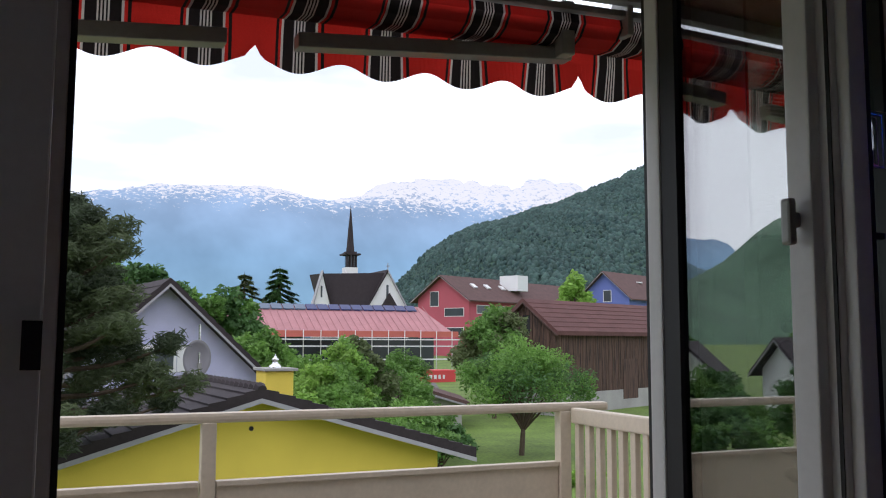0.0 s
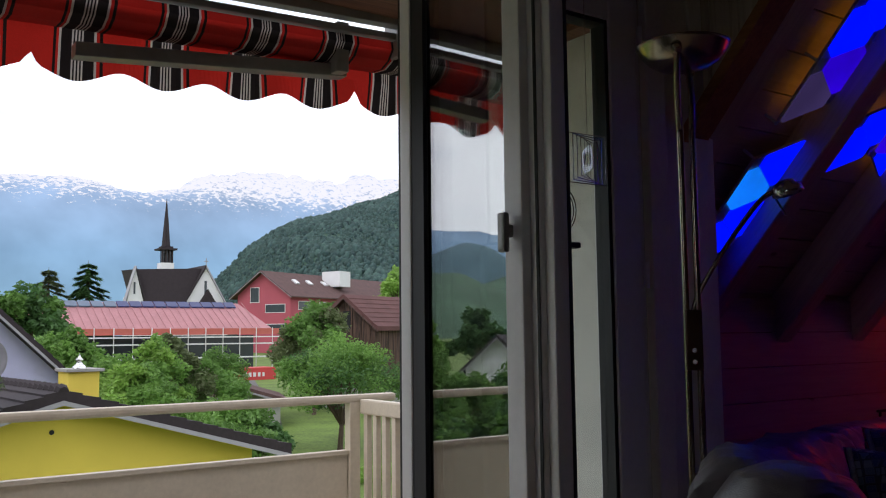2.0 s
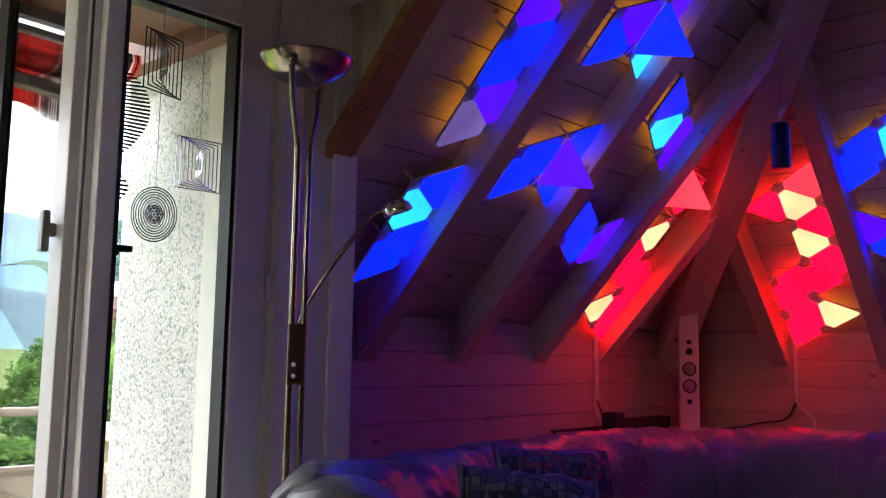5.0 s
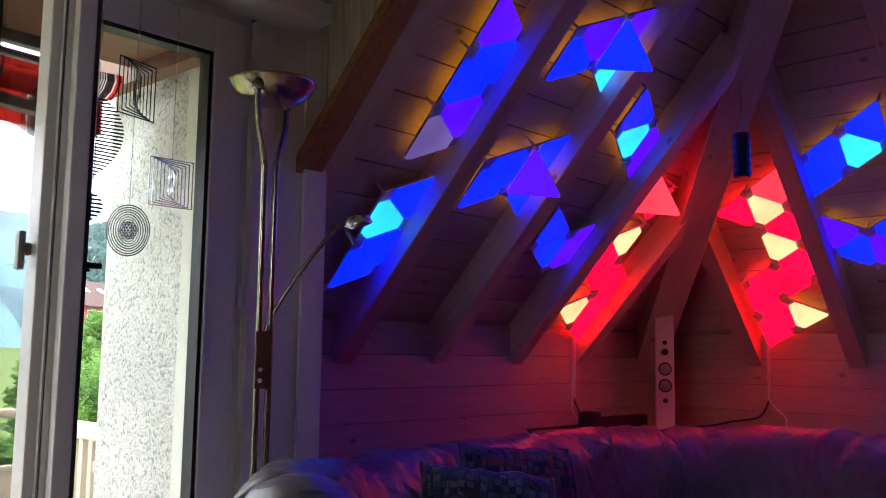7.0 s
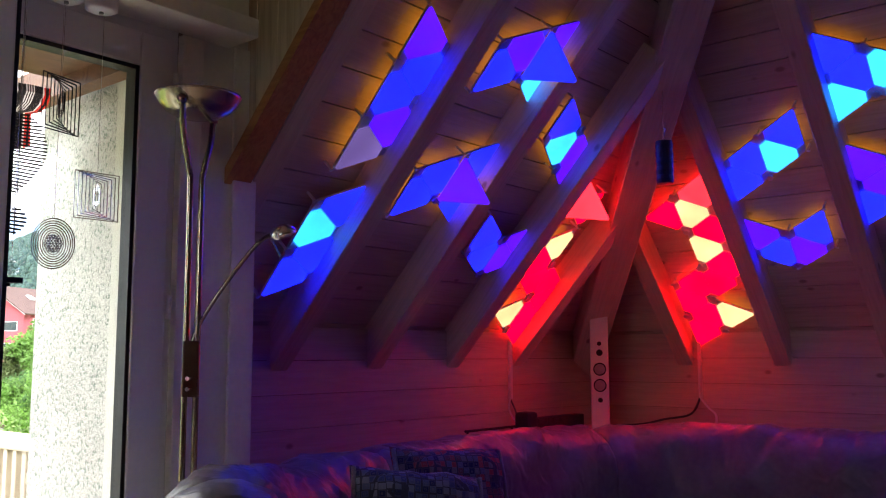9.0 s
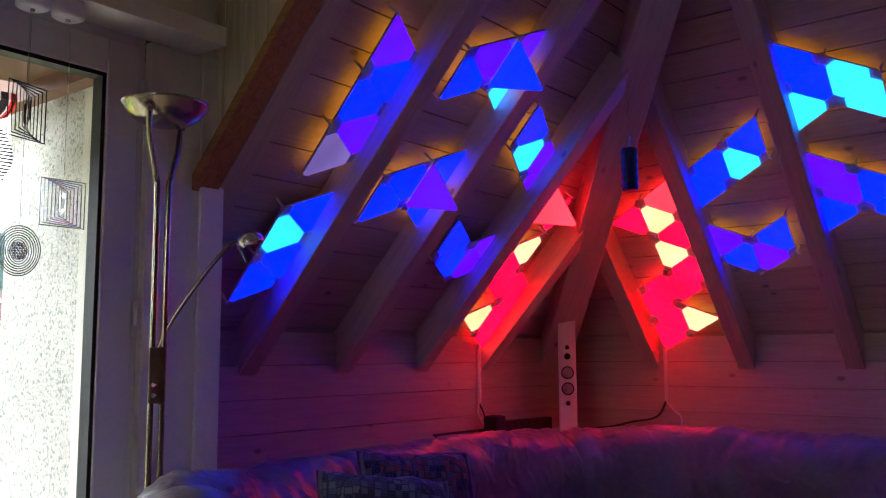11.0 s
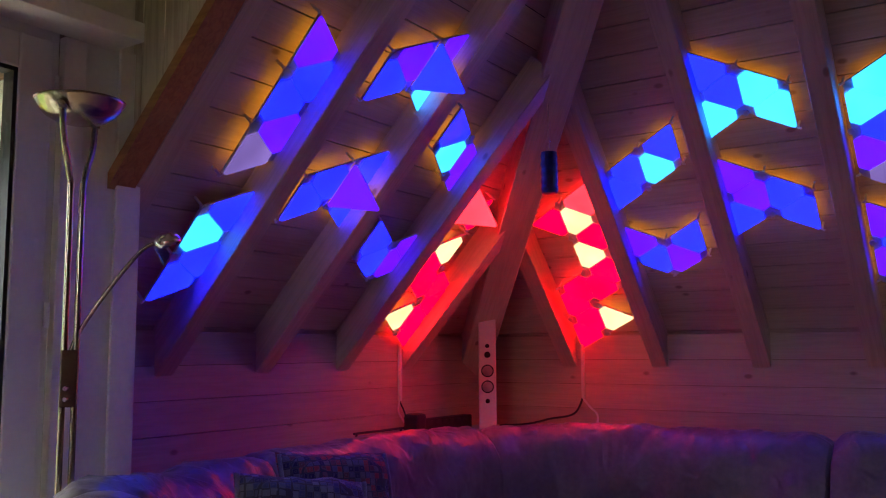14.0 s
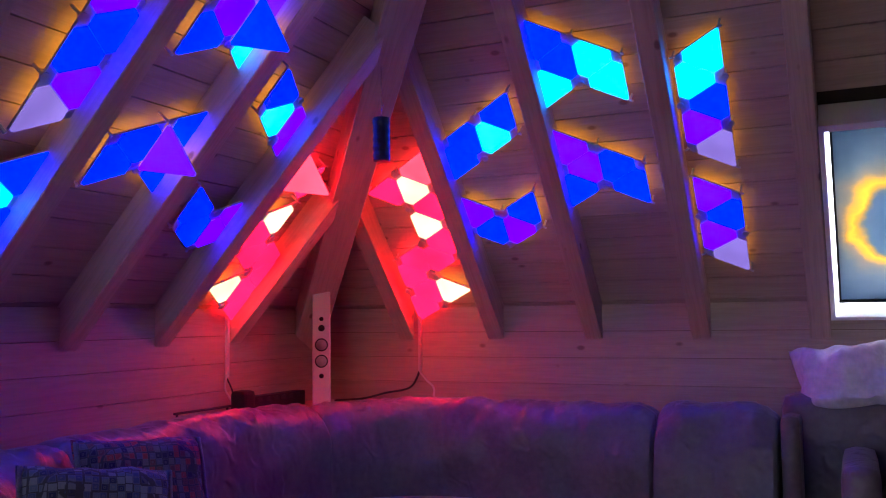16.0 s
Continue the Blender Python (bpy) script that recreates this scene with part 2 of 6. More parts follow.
for cloth in (REDCLOTH, BLACKCLOTH, WHITECLOTH):
    let_through(cloth, 0.42)
LEATHER = leather("grey_leather", (0.15, 0.13, 0.124))
SPKWHITE = mat("white_lacquer", (0.62, 0.60, 0.60), 0.35, vary=0.04, bump=0.02)
CONE = mat("speaker_cone", (0.30, 0.28, 0.30), 0.5, vary=0.1, bump=0.05)
BLACK = mat("black_plastic", (0.008, 0.008, 0.01), 0.7, vary=0.2, bump=0.05)
NAVY = mat("navy_enamel", (0.008, 0.014, 0.05), 0.4, vary=0.2, bump=0.05)
WHITEPLASTIC = mat("white_plastic", (0.7, 0.7, 0.7), 0.4, vary=0.04, bump=0.02)
TILEBACK = mat("panel_back", (0.62, 0.60, 0.64), 0.5, vary=0.05, bump=0.02)
PANE = glass("window_glass", (0.93, 0.96, 0.95), 0.0, 1.0)
LEAFPANE = glass("double_glass", (0.86, 0.89, 0.87), 0.0, 7.5)

BLUE = glow("blue_light", (0.0, 0.004, 1.0), 1.4)
CYAN = glow("cyan_light", (0.005, 0.2, 1.0), 1.0)
VIOLET = glow("violet_light", (0.03, 0.001, 0.80), 0.68)
# Unlit tiles: their pale lilac look is made by a faint glow.
LILAC = glow("unlit_lilac_glow", (0.30, 0.20, 0.7), 0.10)
RED = glow("red_light", (1.0, 0.001, 0.008), 1.7)
CORAL = glow("coral_light", (1.0, 0.012, 0.018), 1.3)
WARM = glow("warm_light", (1.0, 0.70, 0.32), 0.26)
BACKGLOW = glow("amber_back_light", (1.0, 0.42, 0.03), 0.22)


# ---- mesh helpers ----
def mesh_of(name, bm, material, smooth=False):
    me = bpy.data.meshes.new(name)
    bmesh.ops.recalc_face_normals(bm, faces=bm.faces[:])
    bm.to_mesh(me)
    bm.free()
    for some in material if isinstance(material, (list, tuple)) else [material]:
        me.materials.append(some)
    if smooth:
        for p in me.polygons:
            p.use_smooth = True
    return me


def part(name, bm, material, parent=None, label="", smooth=False):
    ob = new(name, mesh_of(name, bm, material, smooth))
    ob.parent = parent
    if label:
        tagged(ob, label)
    return ob


def thing(name, at, label, category, group="", kind=""):
    ob = new(name)
    ob.location = at
    return tagged(ob, label, category, group, kind)


def box(bm, x0, y0, z0, x1, y1, z1, bevel=0.0, m=None):
    r = bmesh.ops.create_cube(bm, size=1.0)
    v = r["verts"]
    t = Matrix.Translation(((x0 + x1) / 2, (y0 + y1) / 2, (z0 + z1) / 2)) @ Matrix.Diagonal((abs(x1 - x0), abs(y1 - y0), abs(z1 - z0), 1))
    bmesh.ops.transform(bm, matrix=(m @ t) if m else t, verts=v)
    if bevel:
        e = list({e for w in v for e in w.link_edges})
        bmesh.ops.bevel(bm, geom=e, offset=bevel, segments=2, affect="EDGES", profile=0.6)
    return bm


def boxes(*rows, bevel=0.0):
    bm = bmesh.new()
    for row in rows:
        box(bm, *row, bevel=bevel)
    return bm


def prism(bm, outline, along):
    """A solid from an outline of points, pushed along a vector."""
    low = [bm.verts.new(p) for p in outline]
    high = [bm.verts.new(Vector(p) + Vector(along)) for p in outline]
    bm.faces.new(low)
    bm.faces.new(high[::-1])
    for i in range(len(low)):
        j = (i + 1) % len(low)
        bm.faces.new((low[i], high[i], high[j], low[j]))
    return bm


def lathe(bm, profile, seg=24, m=None):
    """Turns rows of (radius, height) about z."""
    rings = []
    for r, z in profile:
        if r < 1e-5:
            rings.append([bm.verts.new((0, 0, z))])
        else:
            rings.append([bm.verts.new((r * math.cos(2 * math.pi * i / seg), r * math.sin(2 * math.pi * i / seg), z)) for i in range(seg)])
    for a, b in zip(rings, rings[1:]):
        for i in range(seg):
            j = (i + 1) % seg
            if len(a) == 1 and len(b) > 1:
                bm.faces.new((a[0], b[i], b[j]))
            elif len(b) == 1 and len(a) > 1:
                bm.faces.new((a[i], b[0], a[j]))
            elif len(a) > 1:
                bm.faces.new((a[i], b[i], b[j], a[j]))
    if m:
        bmesh.ops.transform(bm, matrix=m, verts=[v for ring in rings for v in ring])
    return bm


def tube(bm, points, radius, seg=8, ends=True):
    """A round bar along points; radius may be one number or one a point."""
    pts = [Vector(p) for p in points]
    rad = radius if isinstance(radius, (list, tuple)) else [radius] * len(pts)
    rings = []
    side = None
    for i, p in enumerate(pts):
        d = (pts[min(i + 1, len(pts) - 1)] - pts[max(i - 1, 0)]).normalized()
        if side is None:
            side = d.cross(Vector((0, 0, 1)) if abs(d.z) < 0.9 else Vector((1, 0, 0))).normalized()
        side = (side - d * side.dot(d)).normalized()
        up = d.cross(side)
        rings.append([bm.verts.new(p + rad[i] * (math.cos(2 * math.pi * k / seg) * side + math.sin(2 * math.pi * k / seg) * up)) for k in range(seg)])
    for a, b in zip(rings, rings[1:]):
        for k in range(seg):
            j = (k + 1) % seg
            bm.faces.new((a[k], b[k], b[j], a[j]))
    if ends:
        bm.faces.new(rings[0])
        bm.faces.new(rings[-1][::-1])
    return bm


def bend(points, steps=6):
    """A smooth line through points."""
    p = [Vector(q) for q in points]
    out = []
    for i in range(len(p) - 1):
        a, b, c, d = p[max(i - 1, 0)], p[i], p[i + 1], p[min(i + 2, len(p) - 1)]
        for s in range(steps):
            t = s / steps
            out.append(0.5 * (2 * b + (c - a) * t + (2 * a - 5 * b + 4 * c - d) * t * t + (3 * b - a - 3 * c + d) * t ** 3))
    out.append(p[-1])
    return out


# ---- the attic room: roof planes ----
PITCH = radians(47)
CP, SP = math.cos(PITCH), math.sin(PITCH)


def roof_l(u, v, p=0.0):
    """On the roof over the balcony side: u from the corner along the eave, v up the slope, p out from the rafters' undersides."""
    return Vector((v * CP - p * SP, -u, 1 + v * SP + p * CP))


def roof_r(u, v, p=0.0):
    return Vector((u, -(v * CP - p * SP), 1 + v * SP + p * CP))


DEPTH = 0.14
TOP = 3.45
BOARD = 0.139

# floor, closing walls, ceilings
floor = part("floor", boxes((-0.2, -6.85, -0.12, 7.0, 0.2, 0.0)), FLOORWOOD)
tagged(floor, "pale wooden plank floor of the attic room", "floor", kind="structure")
for k in range(17):
    part("plank", boxes((0.6, -6.68 + k * 0.38, 0.0, 6.8, -6.68 + k * 0.38 + 0.376, 0.012)), FLOORWOOD, floor)
# Unseen wall pulled close behind, so its added window lights the door side.
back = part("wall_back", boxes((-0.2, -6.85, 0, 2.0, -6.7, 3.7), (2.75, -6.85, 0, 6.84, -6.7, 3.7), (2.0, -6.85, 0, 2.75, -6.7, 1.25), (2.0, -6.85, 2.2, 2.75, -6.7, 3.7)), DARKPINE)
tagged(back, "plain dark pine boarded wall behind the viewer", "wall", kind="structure")
side = part("wall_far_side", boxes((6.85, -6.85, 0, 7.0, 0.2, 3.7)), DARKPINE)
tagged(side, "plain dark pine boarded wall closing the room", "wall", kind="structure")


def roof_boards(name, put, u_end, cut, label, material, hole=None):
    """Boards along the eave on top of the rafters, ending at the hip line, with open joints over a dark underlay, in one mesh.
    cut: past this u the slope starts only above this rise. hole: u0, u1, v0, v1 of a window."""
    bm = bmesh.new()
    thick = put(0, 0, DEPTH + 0.02) - put(0, 0, DEPTH)

    def slab(u0a, u0b, u1, v0, v1, p, d, index):
        if max(u0a, u0b) < u1 - 0.01:
            before = len(bm.faces)
            prism(bm, [put(u0a, v0, p), put(u1, v0, p), put(u1, v1, p), put(u0b, v1, p)], d)
            bm.faces.ensure_lookup_table()
            for f in bm.faces[before:]:
                f.material_index = index

    def hip_u(v, p):
        return max(-0.12, v * CP - p * SP - 0.02)

    rows = [(i * BOARD + 0.0026, (i + 1) * BOARD - 0.0026, DEPTH, thick, 0) for i in range(-2, int(TOP / BOARD) + 2)]
    under = put(0, 0, 0.08) - put(0, 0, 0)
    marks = sorted({-0.25, TOP + 0.15, *((hole[2], hole[3]) if hole else ()), *((cut[1] / CP,) if cut else ())})
    rows += [(a, b, DEPTH + 0.021, under, 1) for a, b in zip(marks, marks[1:])]
    for v0, v1, p, d, index in rows:
        end = cut[0] if cut and (v0 + v1) / 2 * CP < cut[1] else u_end
        a, b = hip_u(v0, p), hip_u(v1, p)
        if hole and hole[2] - 0.03 < (v0 + v1) / 2 < hole[3] + 0.03:
            slab(a, b, hole[0], v0, v1, p, d, index)
            slab(hole[1], hole[1], end, v0, v1, p, d, index)
        else:
            slab(a, b, end, v0, v1, p, d, index)
    ob = part(name, bm, [material, UNDERLAY])
    return tagged(ob, label, "ceiling", kind="structure")


roof_boards("ceiling_slope_west", roof_l, 7.9, (3.06, 1.45), "sloping ceiling of knotty whitewashed pine boards", PINE_Y)
roof_boards("ceiling_slope_north", roof_r, 7.0, None, "sloping ceiling of knotty whitewashed pine boards", PINE_X, (2.84, 3.6, 0.12, 1.18))
top_z = 1 + TOP * SP + DEPTH * CP
ceil = part("ceiling_top", boxes((TOP * CP - 0.3, -8.0, top_z - 0.08, 7.0, -TOP * CP + 0.3, top_z + 0.1)), PINE_X)
tagged(ceil, "flat board ceiling at the ridge", "ceiling", kind="structure")
dorm = part("ceiling_dormer", boxes((0.3, -8.0, 2.50, 1.75, -3.06, 2.56)), PINE_Y)
tagged(dorm, "flat pine ceiling of the dormer over the balcony door", "ceiling", kind="structure")

# knee walls with boards
wall_w = part("wall_west", boxes((-0.22, -3.06, 0, -0.02, 0.0, 1.16)), DARKPINE)
tagged(wall_w, "low knee wall of horizontal pine boards", "wall", kind="structure")
wall_n = part("wall_north", boxes((-0.22, 0.02, 0, 7.0, 0.22, 1.16)), DARKPINE)
tagged(wall_n, "low knee wall of horizontal pine boards", "wall", kind="structure")
for k in range(9):
    z0, z1 = k * BOARD - 0.07, (k + 1) * BOARD - 0.003 - 0.07
    part("board", boxes((-0.02, -3.06, z0, 0.0, -0.002, z1), bevel=0.002), PINE_Y, wall_w)
    part("board", boxes((0.0, 0.0, z0, 3.3, 0.02, z1), bevel=0.002), PINE_X, wall_n)
    part("board", boxes((3.304, 0.0, z0, 7.0, 0.02, z1), bevel=0.002), PINE_X, wall_n)


def rafter(put, u, v_end, v_start=-0.12, width=0.093, depth=DEPTH - 0.001, p0=0.0):
    """A rafter up the slope; its top is cut along the hip where it meets it."""
    bm = bmesh.new()
    h = width / 2
    gap = 0.19 if put is roof_l else 0.0
    low = [bm.verts.new(put(u + a, v_start, p)) for a, p in ((-h, p0), (h, p0), (h, depth), (-h, depth))]
    top = [bm.verts.new(put(u + a, min(v_end, (u + a - gap) / CP), p)) for a, p in ((-h, p0), (h, p0), (h, depth), (-h, depth))]
    bm.faces.new(low)
    bm.faces.new(top[::-1])
    for i in range(4):
        j = (i + 1) % 4
        bm.faces.new((low[i], top[i], top[j], low[j]))
    bmesh.ops.bevel(bm, geom=bm.edges[:], offset=0.004, segments=1, affect="EDGES")
    m = BEAM_L if put is roof_l else BEAM_R
    ob = part("rafter", bm, m)
    return tagged(ob, "square pine rafter carrying the sloping ceiling", "rafter", "rafters of the hipped roof", "structure")


def sloped(name, axis, *turns):
    """Beam wood whose grain follows a sloping beam: the turns lay the beam along an axis."""
    m = wood(name, (0.54, 0.42, 0.34), (0.46, 0.35, 0.275), axis)
    n, l = m.node_tree.nodes, m.node_tree.links
    for nd in [k for k in n if k.type == "MAPPING"]:
        sock = nd.inputs["Vector"].links[0].from_socket
        for turn in turns:
            lay = n.new("ShaderNodeMapping")
            lay.inputs["Rotation"].default_value = turn
            l.new(sock, lay.inputs["Vector"])
            sock = lay.outputs[0]
        l.new(sock, nd.inputs["Vector"])
    return m


BEAM_L = sloped("pine_beam_west", 0, (0, PITCH, 0))
BEAM_R = sloped("pine_beam_north", 1, (PITCH, 0, 0))
BEAM_HIP = sloped("pine_beam_hip", 0, (0, 0, radians(45)), (0, math.atan(math.tan(PITCH) / math.sqrt(2)), 0))
for u in (0.81, 1.36, 1.91, 2.46, 3.01):
    rafter(roof_l, u, TOP)
for u in (3.56, 4.11, 4.66, 5.21, 5.76):
    rafter(roof_l, u, TOP, 1.5 / CP)
for k in range(11):
    u = 0.59 + k * 0.55
    if k == 5:
        continue
    rafter(roof_r, u, TOP)

# the hip rafter runs up from the corner on the diagonal
hip = bmesh.new()
run = Vector((1, -1, math.tan(PITCH))) * 2.42
across = Vector((0.5, 0.5, 0)).normalized() * 0.085
start = Vector((-0.082, -0.042, 0.875))
prism(hip, [start + across, start - across, start - across + Vector((0, 0, 0.38)), start + across + Vector((0, 0, 0.38))], run)
bmesh.ops.bevel(hip, geom=hip.edges[:], offset=0.005, segments=1, affect="EDGES")
tagged(part("hip_rafter", hip, BEAM_HIP), "heavy pine hip rafter rising from the room's corner", "rafter", kind="structure")

# brown strip beside the last whole rafter, and the dormer's boarded cheek
bm = bmesh.new()
prism(bm, [roof_l(3.062, 0.80, -0.004), roof_l(3.155, 0.80, -0.004), roof_l(3.155, 0.80, 0.03), roof_l(3.062, 0.80, 0.03)], roof_l(0, 2.2, 0) - roof_l(0, 0.80, 0))
tagged(part("trim_dormer", bm, BROWN), "brown stained trim board along the dormer's edge", "trim", kind="structure")
cheek = bmesh.new()
for k in range(13):
    x0 = 0.5 + k * 0.105
    za, zb = 1.02 + x0 * math.tan(PITCH), 1.02 + (x0 + 0.101) * math.tan(PITCH)
    if za < 2.48:
        prism(cheek, [(x0, -3.075, za), (x0 + 0.101, -3.075, min(zb, 2.5)), (x0 + 0.101, -3.075, 2.5), (x0, -3.075, 2.5)], (0, 0.02, 0))
tagged(part("wall_dormer_cheek", cheek, PINE_Z), "boarded dormer cheek of upright pine boards, paler for daylight", "wall", kind="structure")

# ---- the balcony-door wall ----
WX = 0.56
doorwall = part("wall_door_side", boxes((0.36, -3.26, 0, WX, -3.04, 2.5), (0.36, -8.0, 0, WX, -5.32, 2.5), (0.36, -5.32, 2.06, WX, -3.26, 2.5)), PAINT)
tagged(doorwall, "white painted wall round the balcony door", "wall", kind="structure")
tagged(part("trim_door_post", boxes((WX, -3.335, 0, WX + 0.03, -3.262, 2.02), (WX, -3.13, 0, WX + 0.012, -3.04, 2.04), bevel=0.004), PAINT), "white wooden casing beside the door frame", "trim", kind="structure")
tagged(part("trim_lintel", boxes((WX, -5.4, 2.03, WX + 0.15, -3.15, 2.09), (WX, -5.4, 2.09, WX + 0.05, -3.12, 2.2), bevel=0.005), PAINT), "projecting white wooden lintel board over the door", "trim", kind="structure")


def sash(parent, y0, y1, z0, z1, x0, x1, stile, glassmat, rail=None):
    """A glazed leaf in a plane of constant x."""
    rail = rail or stile
    part("stile", boxes((x0, y0, z0, x1, y0 + stile, z1), bevel=0.006), PVC, parent)
    part("stile", boxes((x0, y1 - stile, z0, x1, y1, z1), bevel=0.006), PVC, parent)
    part("rail", boxes((x0, y0 + stile, z1 - rail, x1, y1 - stile, z1), bevel=0.006), PVC, parent)
    part("rail", boxes((x0, y0 + stile, z0, x1, y1 - stile, z0 + rail), bevel=0.006), PVC, parent)
    g = 0.012
    xm = (x0 + x1) / 2
    part("gasket", boxes((xm - 0.02, y0 + stile, z0 + rail, xm + 0.03, y0 + stile + g, z1 - rail), (xm - 0.02, y1 - stile - g, z0 + rail, xm + 0.03, y1 - stile, z1 - rail),
                         (xm - 0.02, y0 + stile, z1 - rail - g, xm + 0.03, y1 - stile, z1 - rail)), RUBBER, parent)
    pane = part("pane", boxes((xm - 0.003, y0 + stile + g, z0 + rail, xm + 0.003, y1 - stile - g, z1 - rail - g)), glassmat, parent)
    pane.visible_shadow = False


win = thing("door_1", (WX, -3.7, 0), "closed white glazed balcony door leaf with a slim frame", "door", kind="structure")
win.location = (0, 0, 0)
sash(win, -3.995, -3.36, 0.05, 2.0, WX - 0.06, WX + 0.015, 0.105, PANE)
for z in (1.86, 1.2, 0.4):
    part("hinge", tube(bmesh.new(), [(WX + 0.02, -3.352, z - 0.035), (WX + 0.02, -3.352, z + 0.035)], 0.008), PVC, win)
part("frame", boxes((WX - 0.08, -3.36, 0, WX + 0.0, -3.335, 2.06), (WX - 0.08, -5.32, 2.0, WX, -3.36, 2.06), bevel=0.003), PVC, win)

leaf = thing("door_2", (0, 0, 0), "white glazed balcony door leaf standing open into the room", "door", kind="structure")
LY = -4.05


def leaf_box(name, material, *rows, bevel=0.0, label=""):
    return part(name, boxes(*rows, bevel=bevel), material, leaf, label)


leaf_box("stile", PVC, (0.452, LY - 0.012, 0.05, 0.497, LY + 0.05, 2.0), bevel=0.006)
leaf_box("stile", PVC, (0.86, LY - 0.02, 0.05, 0.915, LY + 0.05, 2.0), (0.915, LY, 0.05, 0.945, LY + 0.05, 2.0), (0.945, LY + 0.012, 0.05, 0.972, LY + 0.05, 2.0), bevel=0.004)
leaf_box("rail", PVC, (0.548, LY - 0.02, 1.9, 0.86, LY + 0.05, 2.0), bevel=0.006)
leaf_box("rail", PVC, (0.548, LY - 0.02, 0.05, 0.86, LY + 0.05, 0.17), bevel=0.006)
# The row at 0.437 is a plain dark strip along the hinge edge.
leaf_box("gasket", RUBBER, (0.497, LY - 0.008, 0.05, 0.548, LY + 0.04, 2.0), (0.437, LY - 0.006, 0.05, 0.452, LY + 0.04, 2.0), (0.853, LY - 0.005, 0.17, 0.86, LY + 0.03, 1.9), (0.935, LY - 0.002, 0.05, 0.943, LY + 0.0, 2.0), (0.965, LY + 0.05, 0.05, 0.972, LY + 0.058, 2.0))
for off in (0.0, 0.02):
    lp = leaf_box("pane", LEAFPANE, (0.548, LY + 0.003 + off, 0.17, 0.853, LY + 0.008 + off, 1.9))
    lp.visible_shadow = False
hb = boxes((0.872, LY - 0.05, 1.205, 0.895, LY - 0.034, 1.285), (0.876, LY - 0.036, 1.235, 0.891, LY - 0.02, 1.262), bevel=0.006)
part("handle", hb, ALU, leaf, "grey metal door handle")
kb = boxes((0.935, LY + 0.05, 1.214, 0.955, LY + 0.1, 1.226), (0.938, LY + 0.05, 1.206, 0.952, LY + 0.075, 1.214), bevel=0.003)
part("latch", kb, BLACK, leaf, "black plastic latch")

frame2 = thing("door_frame", (0, 0, 0), "white door frame of the open doorway to the balcony", "door frame", kind="structure")
part("jamb", boxes((WX - 0.12, -5.32, 0, WX + 0.0, -5.215, 2.06), (WX, -5.32, 0, WX + 0.035, -5.235, 2.06), bevel=0.004), PVC, frame2)
part("strip", boxes((WX - 0.03, -5.215, 0, WX, -5.205, 2.0), (WX + 0.036, -5.262, 1.0, WX + 0.06, -5.235, 1.07)), RUBBER, frame2)
part("sill", boxes((WX - 0.2, -5.32, -0.02, WX, -3.26, 0.03), bevel=0.004), ALU, frame2)

